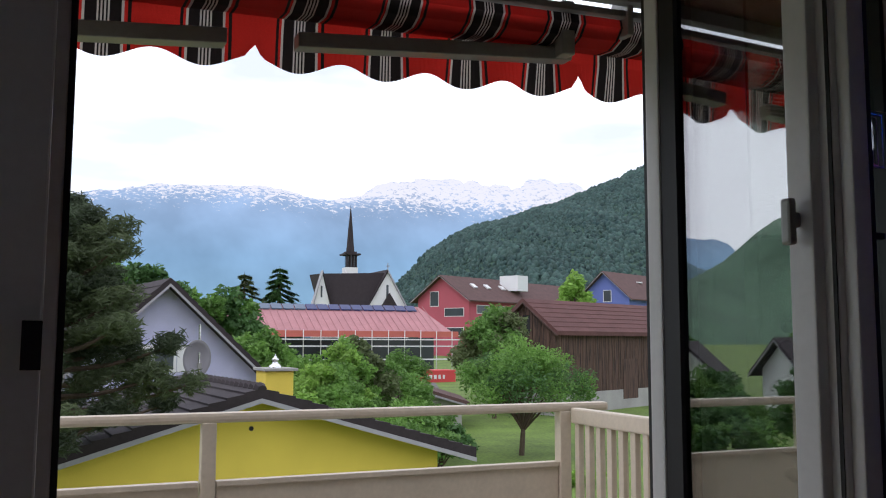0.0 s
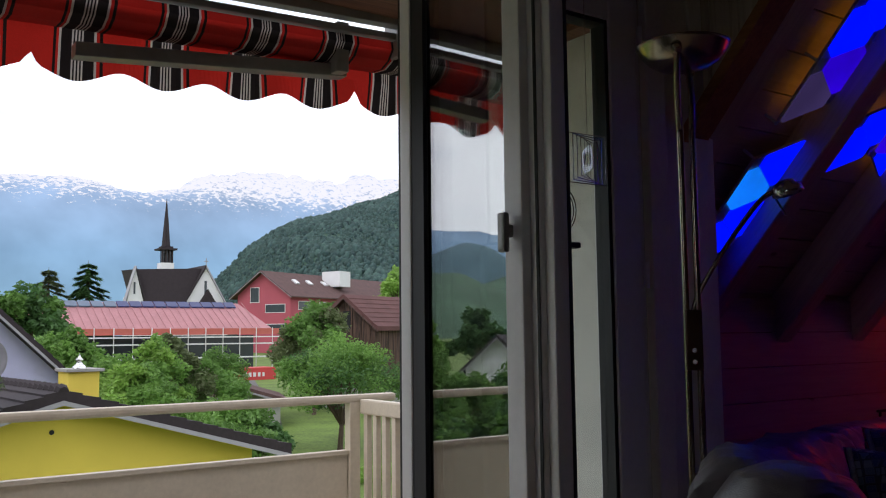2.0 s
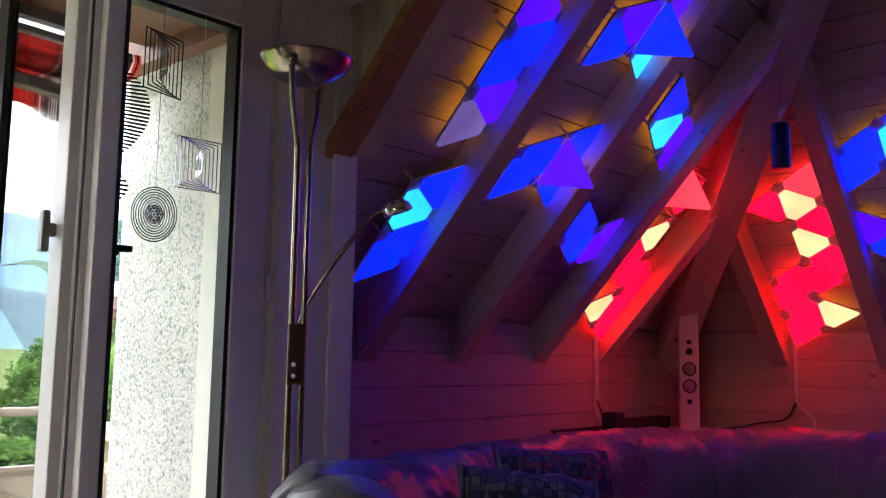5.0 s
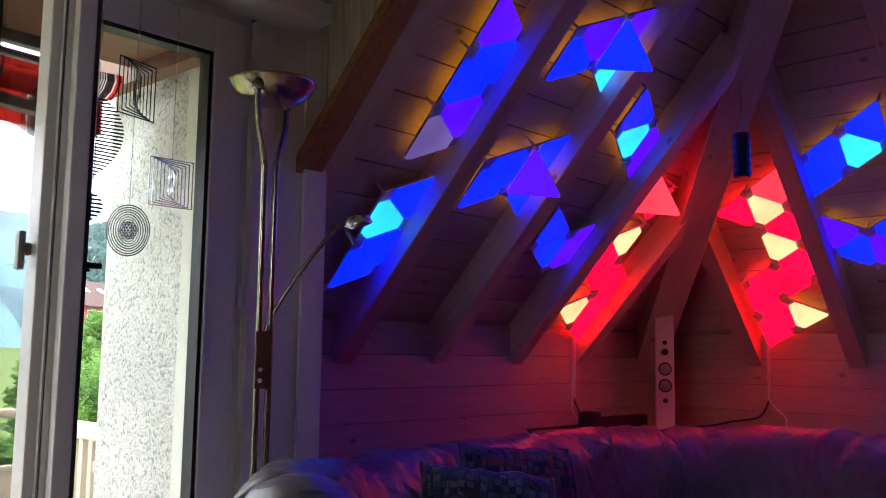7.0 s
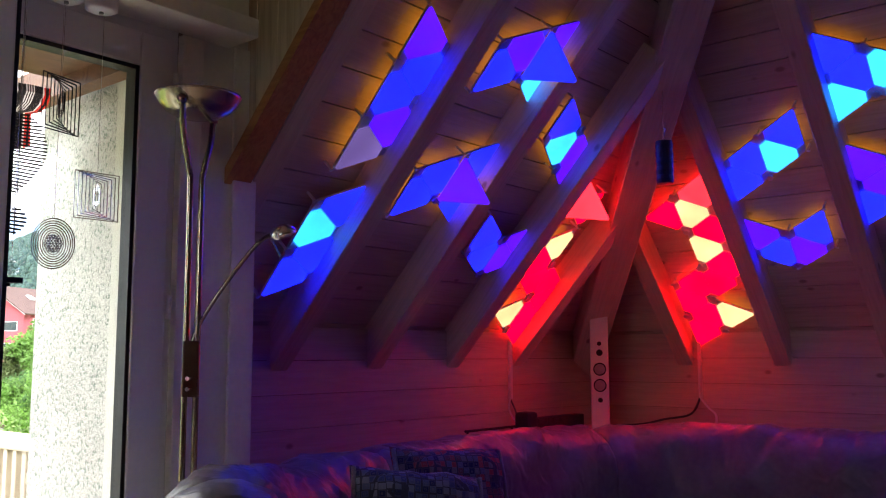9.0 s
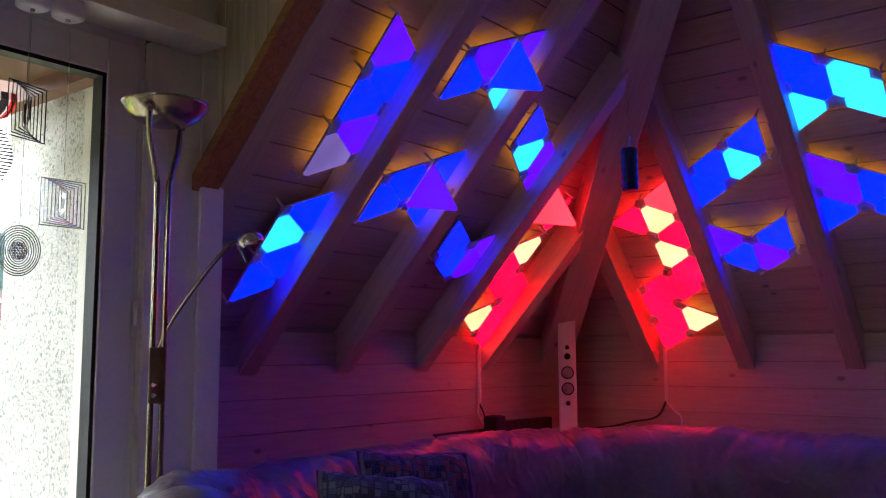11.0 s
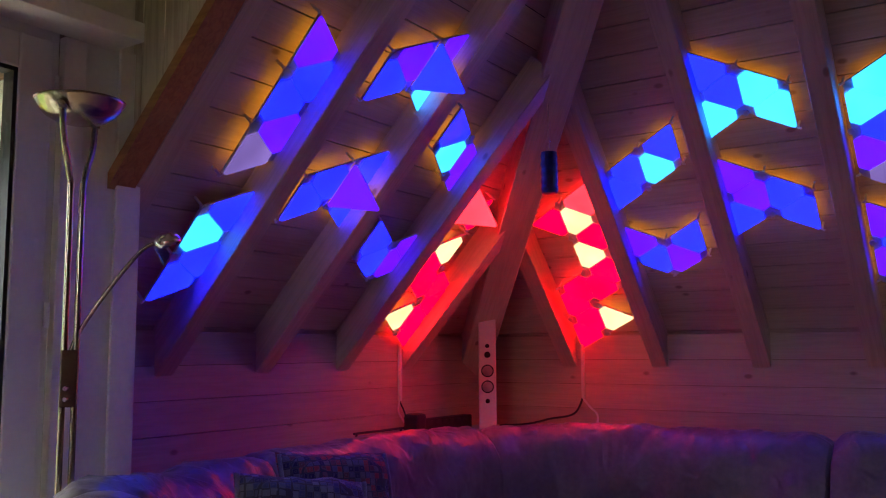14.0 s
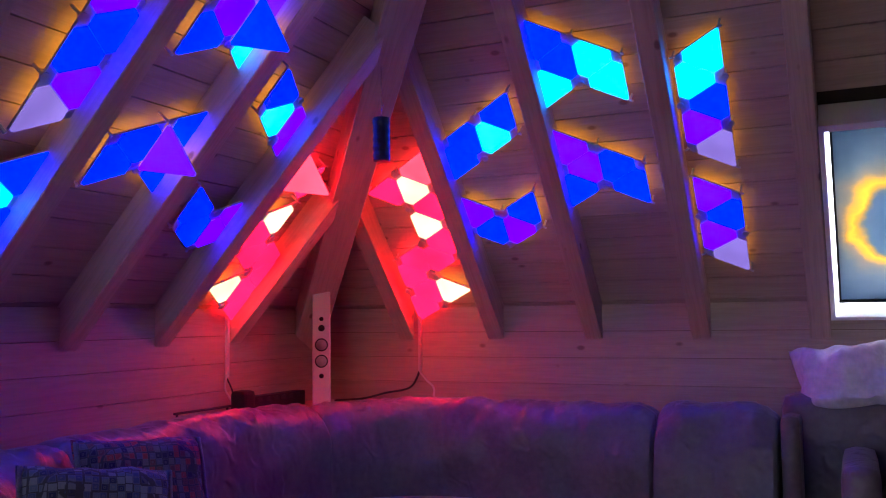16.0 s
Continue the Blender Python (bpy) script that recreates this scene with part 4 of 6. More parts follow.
# ---- cushions ----
def checked(name, colours):
    """Patchwork cloth: rows of square patches in a few colours, each with a paler motif and a dark seam."""
    m = bpy.data.materials.new(name)
    m.use_nodes = True
    n, l = m.node_tree.nodes, m.node_tree.links
    tc = n.new("ShaderNodeTexCoord")
    vor = n.new("ShaderNodeTexVoronoi")
    vor.distance = "CHEBYCHEV"
    vor.inputs["Scale"].default_value = 44
    vor.inputs["Randomness"].default_value = 0.22
    l.new(tc.outputs["Object"], vor.inputs["Vector"])
    sep = n.new("ShaderNodeSeparateColor")
    l.new(vor.outputs["Color"], sep.inputs[0])
    ramp = n.new("ShaderNodeValToRGB")
    ramp.color_ramp.interpolation = "CONSTANT"
    el = ramp.color_ramp.elements
    el[0].color = (*colours[0], 1)
    el[1].position, el[1].color = 1 / len(colours), (*colours[1], 1)
    for i, c in enumerate(colours[2:], 2):
        el.new(i / len(colours)).color = (*c, 1)
    l.new(sep.outputs[0], ramp.inputs[0])
    band = n.new("ShaderNodeMath")
    band.operation = "PINGPONG"
    band.inputs[1].default_value = 0.13
    l.new(vor.outputs["Distance"], band.inputs[0])
    motif = n.new("ShaderNodeMapRange")
    motif.inputs["From Min"].default_value = 0.085
    motif.inputs["From Max"].default_value = 0.10
    motif.inputs["To Max"].default_value = 0.3
    l.new(band.outputs[0], motif.inputs["Value"])
    mo = n.new("ShaderNodeMix")
    mo.data_type = "RGBA"
    l.new(motif.outputs[0], mo.inputs[0])
    l.new(ramp.outputs[0], mo.inputs[6])
    mo.inputs[7].default_value = (0.24, 0.22, 0.22, 1)
    edge = n.new("ShaderNodeMapRange")
    edge.inputs["From Min"].default_value = 0.43
    edge.inputs["From Max"].default_value = 0.46
    l.new(vor.outputs["Distance"], edge.inputs["Value"])
    mx = n.new("ShaderNodeMix")
    mx.data_type = "RGBA"
    l.new(edge.outputs[0], mx.inputs[0])
    l.new(mo.outputs[2], mx.inputs[6])
    mx.inputs[7].default_value = (0.05, 0.05, 0.06, 1)
    weave = n.new("ShaderNodeTexNoise")
    weave.inputs["Scale"].default_value = 150
    l.new(tc.outputs["Object"], weave.inputs["Vector"])
    bp = n.new("ShaderNodeBump")
    bp.inputs["Strength"].default_value = 0.4
    bp.inputs["Distance"].default_value = 0.004
    l.new(weave.outputs[0], bp.inputs["Height"])
    b_ = n["Principled BSDF"]
    l.new(bp.outputs[0], b_.inputs["Normal"])
    l.new(mx.outputs[2], b_.inputs["Base Color"])
    b_.inputs["Roughness"].default_value = 0.9
    return m


def pillow(bm, w, h, thick, m, seg=14, puff=1.0):
    grid = {}
    for s in (-1, 1):
        for i in range(seg + 1):
            for j in range(seg + 1):
                a, b = i / seg * 2 - 1, j / seg * 2 - 1
                rim = (1 - a ** 4) * (1 - b ** 4)
                pinch = 1 - 0.07 * (1 - abs(a)) * b * b - 0.0
                pinch2 = 1 - 0.07 * (1 - abs(b)) * a * a
                if abs(a) == 1 or abs(b) == 1:
                    if s == 1:
                        grid[s, i, j] = grid[-1, i, j]
                        continue
                q = Vector((a * w / 2 * pinch2, s * thick / 2 * max(rim, 0) ** 0.55, b * h / 2 * pinch))
                fold = puff * (0.012 * noise.noise(q * 11 + m.to_translation()) + 0.012 * abs(noise.noise(Vector((q.x * 22, q.y * 5, q.z * 9)))) * rim)
                grid[s, i, j] = bm.verts.new(m @ (q + Vector((0, s * fold, fold))))
    for s in (-1, 1):
        for i in range(seg):
            for j in range(seg):
                f = [grid[s, i, j], grid[s, i + 1, j], grid[s, i + 1, j + 1], grid[s, i, j + 1]]
                try:
                    bm.faces.new(f if s == 1 else f[::-1])
                except ValueError:
                    pass
    return bm


def cushion(at, turn, tilt, roll, w, h, material, label):
    t = thing("cushion", at, label, "cushion", "cushions")
    t.matrix_world = Matrix.Translation(at) @ Matrix.Rotation(radians(turn), 4, "Z") @ Matrix.Rotation(radians(tilt), 4, "X") @ Matrix.Rotation(radians(roll), 4, "Y")
    part("cover", pillow(bmesh.new(), w, h, 0.14, Matrix.Identity(4)), material, t, smooth=True)
    for q in (-1, 1):
        x = q * w * 0.472
        rows = [(x, -0.014, -h * 0.40 + h * 0.2 * k) for k in range(5)]
        part("border", tube(bmesh.new(), bend([(x, -0.004, -h * 0.47), *rows[1:4], (x, -0.004, h * 0.47)], 4), 0.008, 6), PIPING, t, "pale dotted border strip", True)
    return t


PIPING = mat("pale_piping", (0.2, 0.21, 0.22), 0.9, scale=40, vary=0.4, bump=0.2, fine=220)
CUSHB = checked("blue_patchwork", ((0.05, 0.07, 0.16), (0.17, 0.19, 0.23), (0.02, 0.03, 0.08), (0.09, 0.12, 0.18)))
CUSHR = checked("red_patchwork", ((0.32, 0.05, 0.04), (0.15, 0.13, 0.13), (0.02, 0.02, 0.06), (0.14, 0.05, 0.05), (0.10, 0.10, 0.16)))
cushion((0.98, -2.72, 0.565), 62, -22, 8, 0.44, 0.30, CUSHB, "blue grey patchwork cushion leaning on the sofa back")
cushion((0.82, -2.36, 0.575), 72, -18, 4, 0.46, 0.34, CUSHR, "red and blue patchwork cushion leaning on the sofa back")

# a second seat by the roof window
seat2 = thing("armchair", (3.15, -0.45, 0), "pale leather armchair with a puffy headrest under the roof window", "armchair")
LEATHER2 = leather("pale_leather", (0.72, 0.68, 0.70))
part("headrest", pillow(bmesh.new(), 0.95, 0.31, 0.3, Matrix.Translation((0.0, 0.17, 0.84)) @ Matrix.Rotation(radians(-14), 4, "X") @ Matrix.Rotation(radians(-6), 4, "Y"), 44, 2.6), LEATHER2, seat2, "puffy pale leather headrest", smooth=True)
part("backrest", boxes((-0.52, 0.04, 0.05, 0.6, 0.3, 0.765), bevel=0.06), LEATHER, seat2, smooth=True)
part("seat", boxes((-0.14, -0.6, 0.05, 0.5, 0.035, 0.42), bevel=0.06), LEATHER, seat2, smooth=True)
part("armrest", boxes((-0.28, -0.6, 0.05, -0.145, 0.035, 0.56), bevel=0.05), LEATHER, seat2, smooth=True)

# ---- roof window with a printed picture leaning in it ----
rw = thing("window_1", (0, 0, 0), "white framed window in the boarded slope beside a rafter", "window", kind="structure")
WV = mat("white_window_frame", (0.85, 0.85, 0.86), 0.3, vary=0.03, bump=0.02)


def slab_r(u0, u1, v0, v1, p0, p1):
    bm = bmesh.new()
    prism(bm, [roof_r(u0, v0, p0), roof_r(u1, v0, p0), roof_r(u1, v1, p0), roof_r(u0, v1, p0)], roof_r(0, 0, p1) - roof_r(0, 0, p0))
    return bm


part("frame", slab_r(2.842, 2.862, 0.12, 1.18, -0.005, 0.30), WV, rw)
part("frame", slab_r(2.862, 3.6, 0.12, 0.14, -0.005, 0.30), WV, rw)
part("frame", slab_r(3.57, 3.6, 0.14, 1.18, -0.005, 0.30), WV, rw)
part("frame", slab_r(2.862, 3.57, 1.15, 1.18, -0.005, 0.30), WV, rw)
rwp = part("pane", slab_r(2.862, 3.57, 0.14, 1.15, 0.26, 0.266), PANE, rw)
rwp.visible_shadow = False
# Unseen window, added and placed to bring daylight to the door side.
rw2 = thing("added_window", (0, 0, 0), "added white framed window, unseen behind the viewer, for daylight", "window", kind="structure")
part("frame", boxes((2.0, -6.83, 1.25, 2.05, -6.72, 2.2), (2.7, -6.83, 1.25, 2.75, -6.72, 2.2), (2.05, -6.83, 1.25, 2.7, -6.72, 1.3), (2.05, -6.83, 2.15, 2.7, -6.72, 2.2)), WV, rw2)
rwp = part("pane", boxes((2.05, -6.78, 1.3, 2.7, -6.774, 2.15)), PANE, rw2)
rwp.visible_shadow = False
pic = thing("picture", roof_r(3.2, 0.67, 0.04), "dark picture with a blurred orange ring on grey", "picture")


def ring_print():
    m = bpy.data.materials.new("orange_ring_print")
    m.use_nodes = True
    n, l = m.node_tree.nodes, m.node_tree.links
    tc = n.new("ShaderNodeTexCoord")
    no = n.new("ShaderNodeTexNoise")
    no.inputs["Scale"].default_value = 5
    no.inputs["Detail"].default_value = 5
    l.new(tc.outputs["Object"], no.inputs["Vector"])
    mixv = n.new("ShaderNodeMix")
    mixv.data_type = "VECTOR"
    mixv.inputs[0].default_value = 0.19
    l.new(tc.outputs["Object"], mixv.inputs[4])
    l.new(no.outputs["Color"], mixv.inputs[5])
    ln = n.new("ShaderNodeVectorMath")
    ln.operation = "DISTANCE"
    ln.inputs[1].default_value = (0.09, 0.05, 0.02)
    l.new(mixv.outputs[1], ln.inputs[0])
    ramp = n.new("ShaderNodeValToRGB")
    el = ramp.color_ramp.elements
    el[0].position, el[0].color = 0.0, (0.14, 0.19, 0.27, 1)
    el[1].position, el[1].color = 0.6, (0.10, 0.13, 0.17, 1)
    for p, c in ((0.18, (0.24, 0.31, 0.38)), (0.205, (0.62, 0.42, 0.16)), (0.218, (0.92, 0.62, 0.14)), (0.232, (0.80, 0.52, 0.16)), (0.262, (0.42, 0.36, 0.30)), (0.31, (0.26, 0.30, 0.34)), (0.42, (0.16, 0.21, 0.28))):
        e = el.new(p)
        e.color = (*c, 1)
    l.new(ln.outputs["Value"], ramp.inputs[0])
    pb = n["Principled BSDF"]
    l.new(ramp.outputs[0], pb.inputs["Base Color"])
    pb.inputs["Roughness"].default_value = 0.35
    tl = n.new("ShaderNodeBsdfTranslucent")
    l.new(ramp.outputs[0], tl.inputs["Color"])
    both = n.new("ShaderNodeMixShader")
    both.inputs[0].default_value = 0.6
    l.new(pb.outputs[0], both.inputs[1])
    l.new(tl.outputs[0], both.inputs[2])
    l.new(both.outputs[0], n["Material Output"].inputs["Surface"])
    return m


bm = slab_r(2.89, 3.53, 0.19, 1.14, 0.06, 0.066)
bmesh.ops.translate(bm, vec=-roof_r(3.2, 0.67, 0.04), verts=bm.verts[:])
part("print", bm, ring_print(), pic)
bm = bmesh.new()
for a in ((2.88, 2.89, 0.18, 1.149), (3.53, 3.54, 0.18, 1.149), (2.89, 3.53, 0.18, 0.19), (2.89, 3.53, 1.14, 1.149)):
    prism(bm, [roof_r(a[0], a[2], 0.05), roof_r(a[1], a[2], 0.05), roof_r(a[1], a[3], 0.05), roof_r(a[0], a[3], 0.05)], roof_r(0, 0, 0.075) - roof_r(0, 0, 0.05))
bmesh.ops.translate(bm, vec=-roof_r(3.2, 0.67, 0.04), verts=bm.verts[:])
part("border", bm, BLACK, pic)

# ---- white pucks under the lintel, and the hanging ornaments at the glass ----
for x, y in ((0.66, -3.64), (0.66, -3.738)):
    t = thing("puck_light", (x, y, 2.03), "small round white puck light under the lintel", "light", "puck lights")
    part("body", lathe(bmesh.new(), [(0, -0.05), (0.03, -0.05), (0.042, -0.044), (0.044, -0.012), (0.04, 0), (0, 0)], 28), WHITEPLASTIC, t, smooth=True)
    part("button", lathe(bmesh.new(), [(0, -0.056), (0.006, -0.056), (0.006, -0.05), (0, -0.05)], 12), ALU, t)


def spinner(at, w, h, kind, turn, label, material, step=8.5, n=10):
    """A wind spinner cut from sheet: nested flat rims, each turned a little further about the upright axis than the one outside it."""
    t = thing("wind_spinner", at, label, "wind spinner", "wind spinners at the window")
    t.rotation_euler = (0, 0, radians(turn))
    for k in range(n):
        f = 1 - 0.82 * k / n
        g = f - 0.82 / n * 0.52
        rot = Matrix.Rotation(radians(k * step), 4, "Z")
        if kind == "square":
            ring = [Vector((a, 0, b)) for a, b in ((-1, -1), (1, -1), (1, 1), (-1, 1))]
        else:
            ring = [Vector((math.cos(a * math.pi / 18), 0, math.sin(a * math.pi / 18))) for a in range(36)]
        bm = bmesh.new()
        rows = [[bm.verts.new(rot @ Vector((q.x * w / 2 * e, y, q.z * h / 2 * e))) for q in ring] for e, y in ((f, -0.0006), (f, 0.0006), (g, 0.0006), (g, -0.0006))]
        for i in range(4):
            p, q = rows[i], rows[(i + 1) % 4]
            for j in range(len(ring)):
                m = (j + 1) % len(ring)
                bm.faces.new((p[j], p[m], q[m], q[j]))
        part("rim", bm, material, t)
    if kind == "round":
        lattice = bmesh.new()
        for k in range(-3, 4):
            reach = math.sqrt(1 - (k / 4) ** 2) * 0.4
            for a in (0, 60, 120):
                turned = Matrix.Rotation(radians(a), 4, "Y")
                tube(lattice, [turned @ Vector((-reach * w / 2, 0, k * 0.1 * h / 2)), turned @ Vector((reach * w / 2, 0, k * 0.1 * h / 2))], 0.0009, 4)
        part("lattice", lattice, material, t)
    part("thread", tube(bmesh.new(), [(0, 0, h / 2), (0, 0, 2.03 - at[2])], 0.0008, 4), STEEL, t)
    return t


def leaf_spinner(at, w, h, turn, label, n=24):
    """Slim slats on a stem, each turned a little further, in the outline of a leaf."""
    t = thing("wind_spinner", at, label, "wind spinner", "wind spinners at the window")
    t.rotation_euler = (0, 0, radians(turn))
    for k in range(n):
        f = (k + 0.5) / n
        z = h / 2 - f * h
        half = w / 2 * math.sin(math.pi * f ** 0.85) ** 0.8
        rot = Matrix.Rotation(radians(-22 + k * 44 / n), 4, "Z")
        slat = boxes((-half, -0.0012, z - h / n * 0.24, half, 0.0012, z + h / n * 0.24))
        bmesh.ops.transform(slat, matrix=rot @ Matrix.Rotation(radians(6), 4, "Y"), verts=slat.verts[:])
        part("slat", slat, BLACK, t)
    part("stem", tube(bmesh.new(), [(0, 0, -h / 2), (0, 0, h / 2)], 0.0014, 5), BLACK, t)
    part("thread", tube(bmesh.new(), [(0, 0, h / 2), (0, 0, 2.03 - at[2])], 0.0008, 4), STEEL, t)
    return t


DARKMETAL = mat("dark_metal", (0.03, 0.03, 0.034), 0.4, 0.8, vary=0.1, bump=0.02)
SPINSTEEL = mat("spinner_steel", (0.36, 0.36, 0.40), 0.18, 1.0, vary=0.06, bump=0.02)
spinner((0.64, -3.729, 1.71), 0.125, 0.148, "square", 106, "dark square metal wind spinner hanging at the glass", DARKMETAL)
spinner((0.64, -3.62, 1.482), 0.125, 0.128, "square", 88, "shiny square metal wind spinner hanging at the glass", SPINSTEEL, 9.5, 11)
spinner((0.64, -3.733, 1.345), 0.105, 0.132, "round", 60, "round metal wind spinner hanging at the glass", SPINSTEEL, 6.0, 9)
leaf_spinner((0.64, -3.83, 1.563), 0.125, 0.205, 62, "dark leaf shaped slatted spinner hanging at the glass")
leaf_spinner((0.64, -3.833, 1.392), 0.055, 0.068, 62, "small dark slatted spinner hanging at the glass", 7)
cr = thing("crystal_ball", (0.64, -3.835, 1.275), "small faceted glass ball on a thread", "crystal")
bm = bmesh.new()
bmesh.ops.create_icosphere(bm, subdivisions=2, radius=0.019)
part("ball", bm, glass("crystal", (0.95, 0.96, 1.0), 0.02, 3.0), cr)
part("thread", tube(bmesh.new(), [(0, 0, 0.019), (0, 0, 0.75)], 0.0008, 4), STEEL, cr)

# ---- balcony ----
bal = part("balcony_floor", boxes((-1.42, -8.0, -0.42, 0.36, -3.0, -0.22)), PLASTER)
tagged(bal, "plain concrete balcony floor", "balcony", kind="structure")
tagged(part("wall_below_door", boxes((0.3, -8.0, -3.6, 0.36, -3.0, 0.0)), PLASTER), "plastered outer wall below the door", "wall", kind="structure")
wing = part("wall_wing", boxes((-0.34, -3.30, -3.6, 0.2, -3.05, 2.3)), STUCCO)
tagged(wing, "rough cream stucco side wall of the balcony", "wall", kind="structure")
tagged(part("wall_reveal", boxes((0.2, -3.32, -0.3, 0.5, -3.05, 2.3)), REVEAL), "smooth plaster reveal beside the glass", "wall", kind="structure")
tagged(part("eaves", boxes((-0.02, -8.0, 1.985, 0.5, -2.9, 2.03), (-0.42, -3.42, 1.93, 0.5, -3.36, 2.05)), SOFFIT), "stained wooden soffit over the balcony", "soffit", kind="structure")
tagged(part("roof_over_eaves", boxes((-0.02, -8.0, 2.04, 0.5, -2.9, 2.2)), SOFFIT), "roof edge over the balcony", "roof", kind="structure")

rail = thing("balcony_rail", (-1.3, -4.5, -0.22), "beige painted metal balcony railing with solid panels", "railing")
O = Vector((1.3, 4.5, 0.22))


def rail_part(name, bm, label=""):
    bmesh.ops.translate(bm, vec=O, verts=bm.verts[:])
    return part(name, bm, RAILPAINT, rail, label)


rail_part("top_rail", boxes((-1.325, -7.9, 0.748, -1.275, -3.0, 0.785), bevel=0.013))
for y in (-7.6, -6.2, -4.68, -3.215):
    rail_part("post", boxes((-1.325, y - 0.026, -0.2, -1.275, y + 0.026, 0.75), bevel=0.004))
for y0, y1 in ((-7.57, -6.23), (-6.17, -4.71), (-4.65, -3.245)):
    rail_part("panel", boxes((-1.31, y0, -0.15, -1.29, y1, 0.525), (-1.32, y0, 0.525, -1.28, y1, 0.545), bevel=0.003))
rail_part("side_rail", boxes((-1.27, -3.195, 0.70, -0.42, -3.155, 0.765), bevel=0.008))
rail_part("side_rail", boxes((-1.27, -3.19, -0.12, -0.42, -3.16, -0.08), bevel=0.004))
rail_part("bracket", boxes((-0.46, -3.25, 0.60, -0.34, -3.16, 0.64), bevel=0.004))
for k in range(11):
    x = -1.25 + k * 0.078
    rail_part("baluster", boxes((x, -3.188, -0.09, x + 0.032, -3.162, 0.705), bevel=0.004))

# ---- awning ----
awn = thing("awning", (-0.1, -4.5, 1.9), "folded awning with a scalloped red, black and white striped valance", "awning")
AO = Vector((0.1, 4.5, -1.9))


def awn_part(name, bm, material, label="", smooth=False):
    bmesh.ops.translate(bm, vec=AO, verts=bm.verts[:])
    return part(name, bm, material, awn, label, smooth)


PERIOD = 0.232
STRIPES = ((0.0, 0.105, 0), (0.105, 0.112, 1), (0.112, 0.118, 0), (0.118, 0.124, 2), (0.124, 0.150, 1),
           (0.150, 0.154, 2), (0.154, 0.158, 1), (0.158, 0.162, 2), (0.162, 0.166, 1), (0.166, 0.170, 2), (0.170, 0.174, 1), (0.174, 0.178, 2), (0.178, 0.204, 1), (0.204, 0.210, 2), (0.210, 0.218, 0), (0.218, 0.226, 1), (0.226, 0.232, 0))


def valance_bottom(y):
    s = (y + 3.86) / PERIOD
    notch = 0.035 * math.exp(-((y + 3.858) / 0.016) ** 2) + 0.03 * math.exp(-((y + 4.79) / 0.014) ** 2)
    return 1.731 + slope(y) + 0.015 * math.cos(2 * math.pi * s) + notch


def striped(name, rows, start, count):
    """Cloth in strips along y; rows give x, z offsets down the cloth."""
    bm = bmesh.new()
    for k in range(count):
        for a, b, c in STRIPES:
            n = max(1, int((b - a) / 0.012))
            for i in range(n):
                ys = [start + k * PERIOD + a + (b - a) * j / n for j in (i, i + 1)]
                grid = [[bm.verts.new(p) for p in rows(y)] for y in ys]
                for r in range(len(grid[0]) - 1):
                    f = bm.faces.new((grid[0][r], grid[1][r], grid[1][r + 1], grid[0][r + 1]))
                    f.material_index = c
    bmesh.ops.remove_doubles(bm, verts=bm.verts[:], dist=0.0004)
    return awn_part(name, bm, [REDCLOTH, BLACKCLOTH, WHITECLOTH])


def slope(y):
    return 0.018 + 0.032 * (y + 3.9)


START = -3.86 - 0.052 - PERIOD * 9
striped("valance", lambda y: [(-0.13, y, 1.875 + slope(y)), (-0.135 + 0.006 * math.sin(y * 23), y, 1.82 + slope(y)), (-0.138 + 0.012 * math.sin(y * 27), y, valance_bottom(y))], START, 11)
striped("roof_cloth", lambda y: [(-0.12, y, 1.845 + slope(y)), (-0.06, y, 1.84 + slope(y)), (-0.02, y, 1.855 + slope(y)), (0.005, y, 1.885 + slope(y)), (0.0, y, 1.91 + slope(y))], START, 11)


def bar(name, y0, y1, x0, x1, z0, z1, bevel=0.004, label="", fall=0.0):
    bm = boxes((x0, y0, z0, x1, y1, z1), bevel=bevel)
    for v in bm.verts:
        v.co.z += slope(v.co.y) + fall * (v.co.y + 3.9)
    return awn_part(name, bm, ALU, label)


# Added lid, hidden above the cloth, that keeps sky light off it.
bar("light_stop", -6.1, -3.6, -0.125, -0.012, 1.884, 1.892, 0.002)
bar("front_bar", -6.1, -3.6, -0.145, -0.115, 1.862, 1.88)
bar("arm", -4.70, -3.93, -0.10, -0.05, 1.80, 1.838, label="folded grey aluminium awning arm", fall=0.055)
bar("arm", -6.1, -4.87, -0.10, -0.05, 1.80, 1.838, label="folded grey aluminium awning arm", fall=0.055)
bar("joint", -3.985, -3.945, -0.09, -0.01, 1.80, 1.95)
bar("joint", -3.80, -3.78, -0.05, 0.03, 1.86, 1.97)
bar("cassette", -6.1, -3.6, 0.01, 0.05, 1.945, 1.985)
bar("torsion_bar", -6.1, -3.6, -0.01, 0.02, 1.912, 1.932)

# ---- outdoors ----
def ground_z(x, y):
    d = max(0.0, 2.0 - x)
    return -3.35 + 0.021 * min(d, 160.0)


GRASS = mat("grass", (0.11, 0.175, 0.025), 0.9, scale=0.6, vary=0.5, bump=0.4, fine=9)
bm = bmesh.new()
xs = [-4200, -2500, -1200, -600, -300, -160] + [-160 + 8 * k for k in range(1, 20)] + [0, 40, 400, 3000]
ys = [-3500, -1500, -600, -250] + [-120 + 10 * k for k in range(28)] + [250, 600, 1500, 3500]
grid = [[bm.verts.new((x, y, ground_z(x, y) + 0.15 * noise.noise(Vector((x * 0.1, y * 0.1, 0))))) for y in ys] for x in xs]
for i in range(len(xs) - 1):
    for j in range(len(ys) - 1):
        bm.faces.new((grid[i][j], grid[i + 1][j], grid[i + 1][j + 1], grid[i][j + 1]))
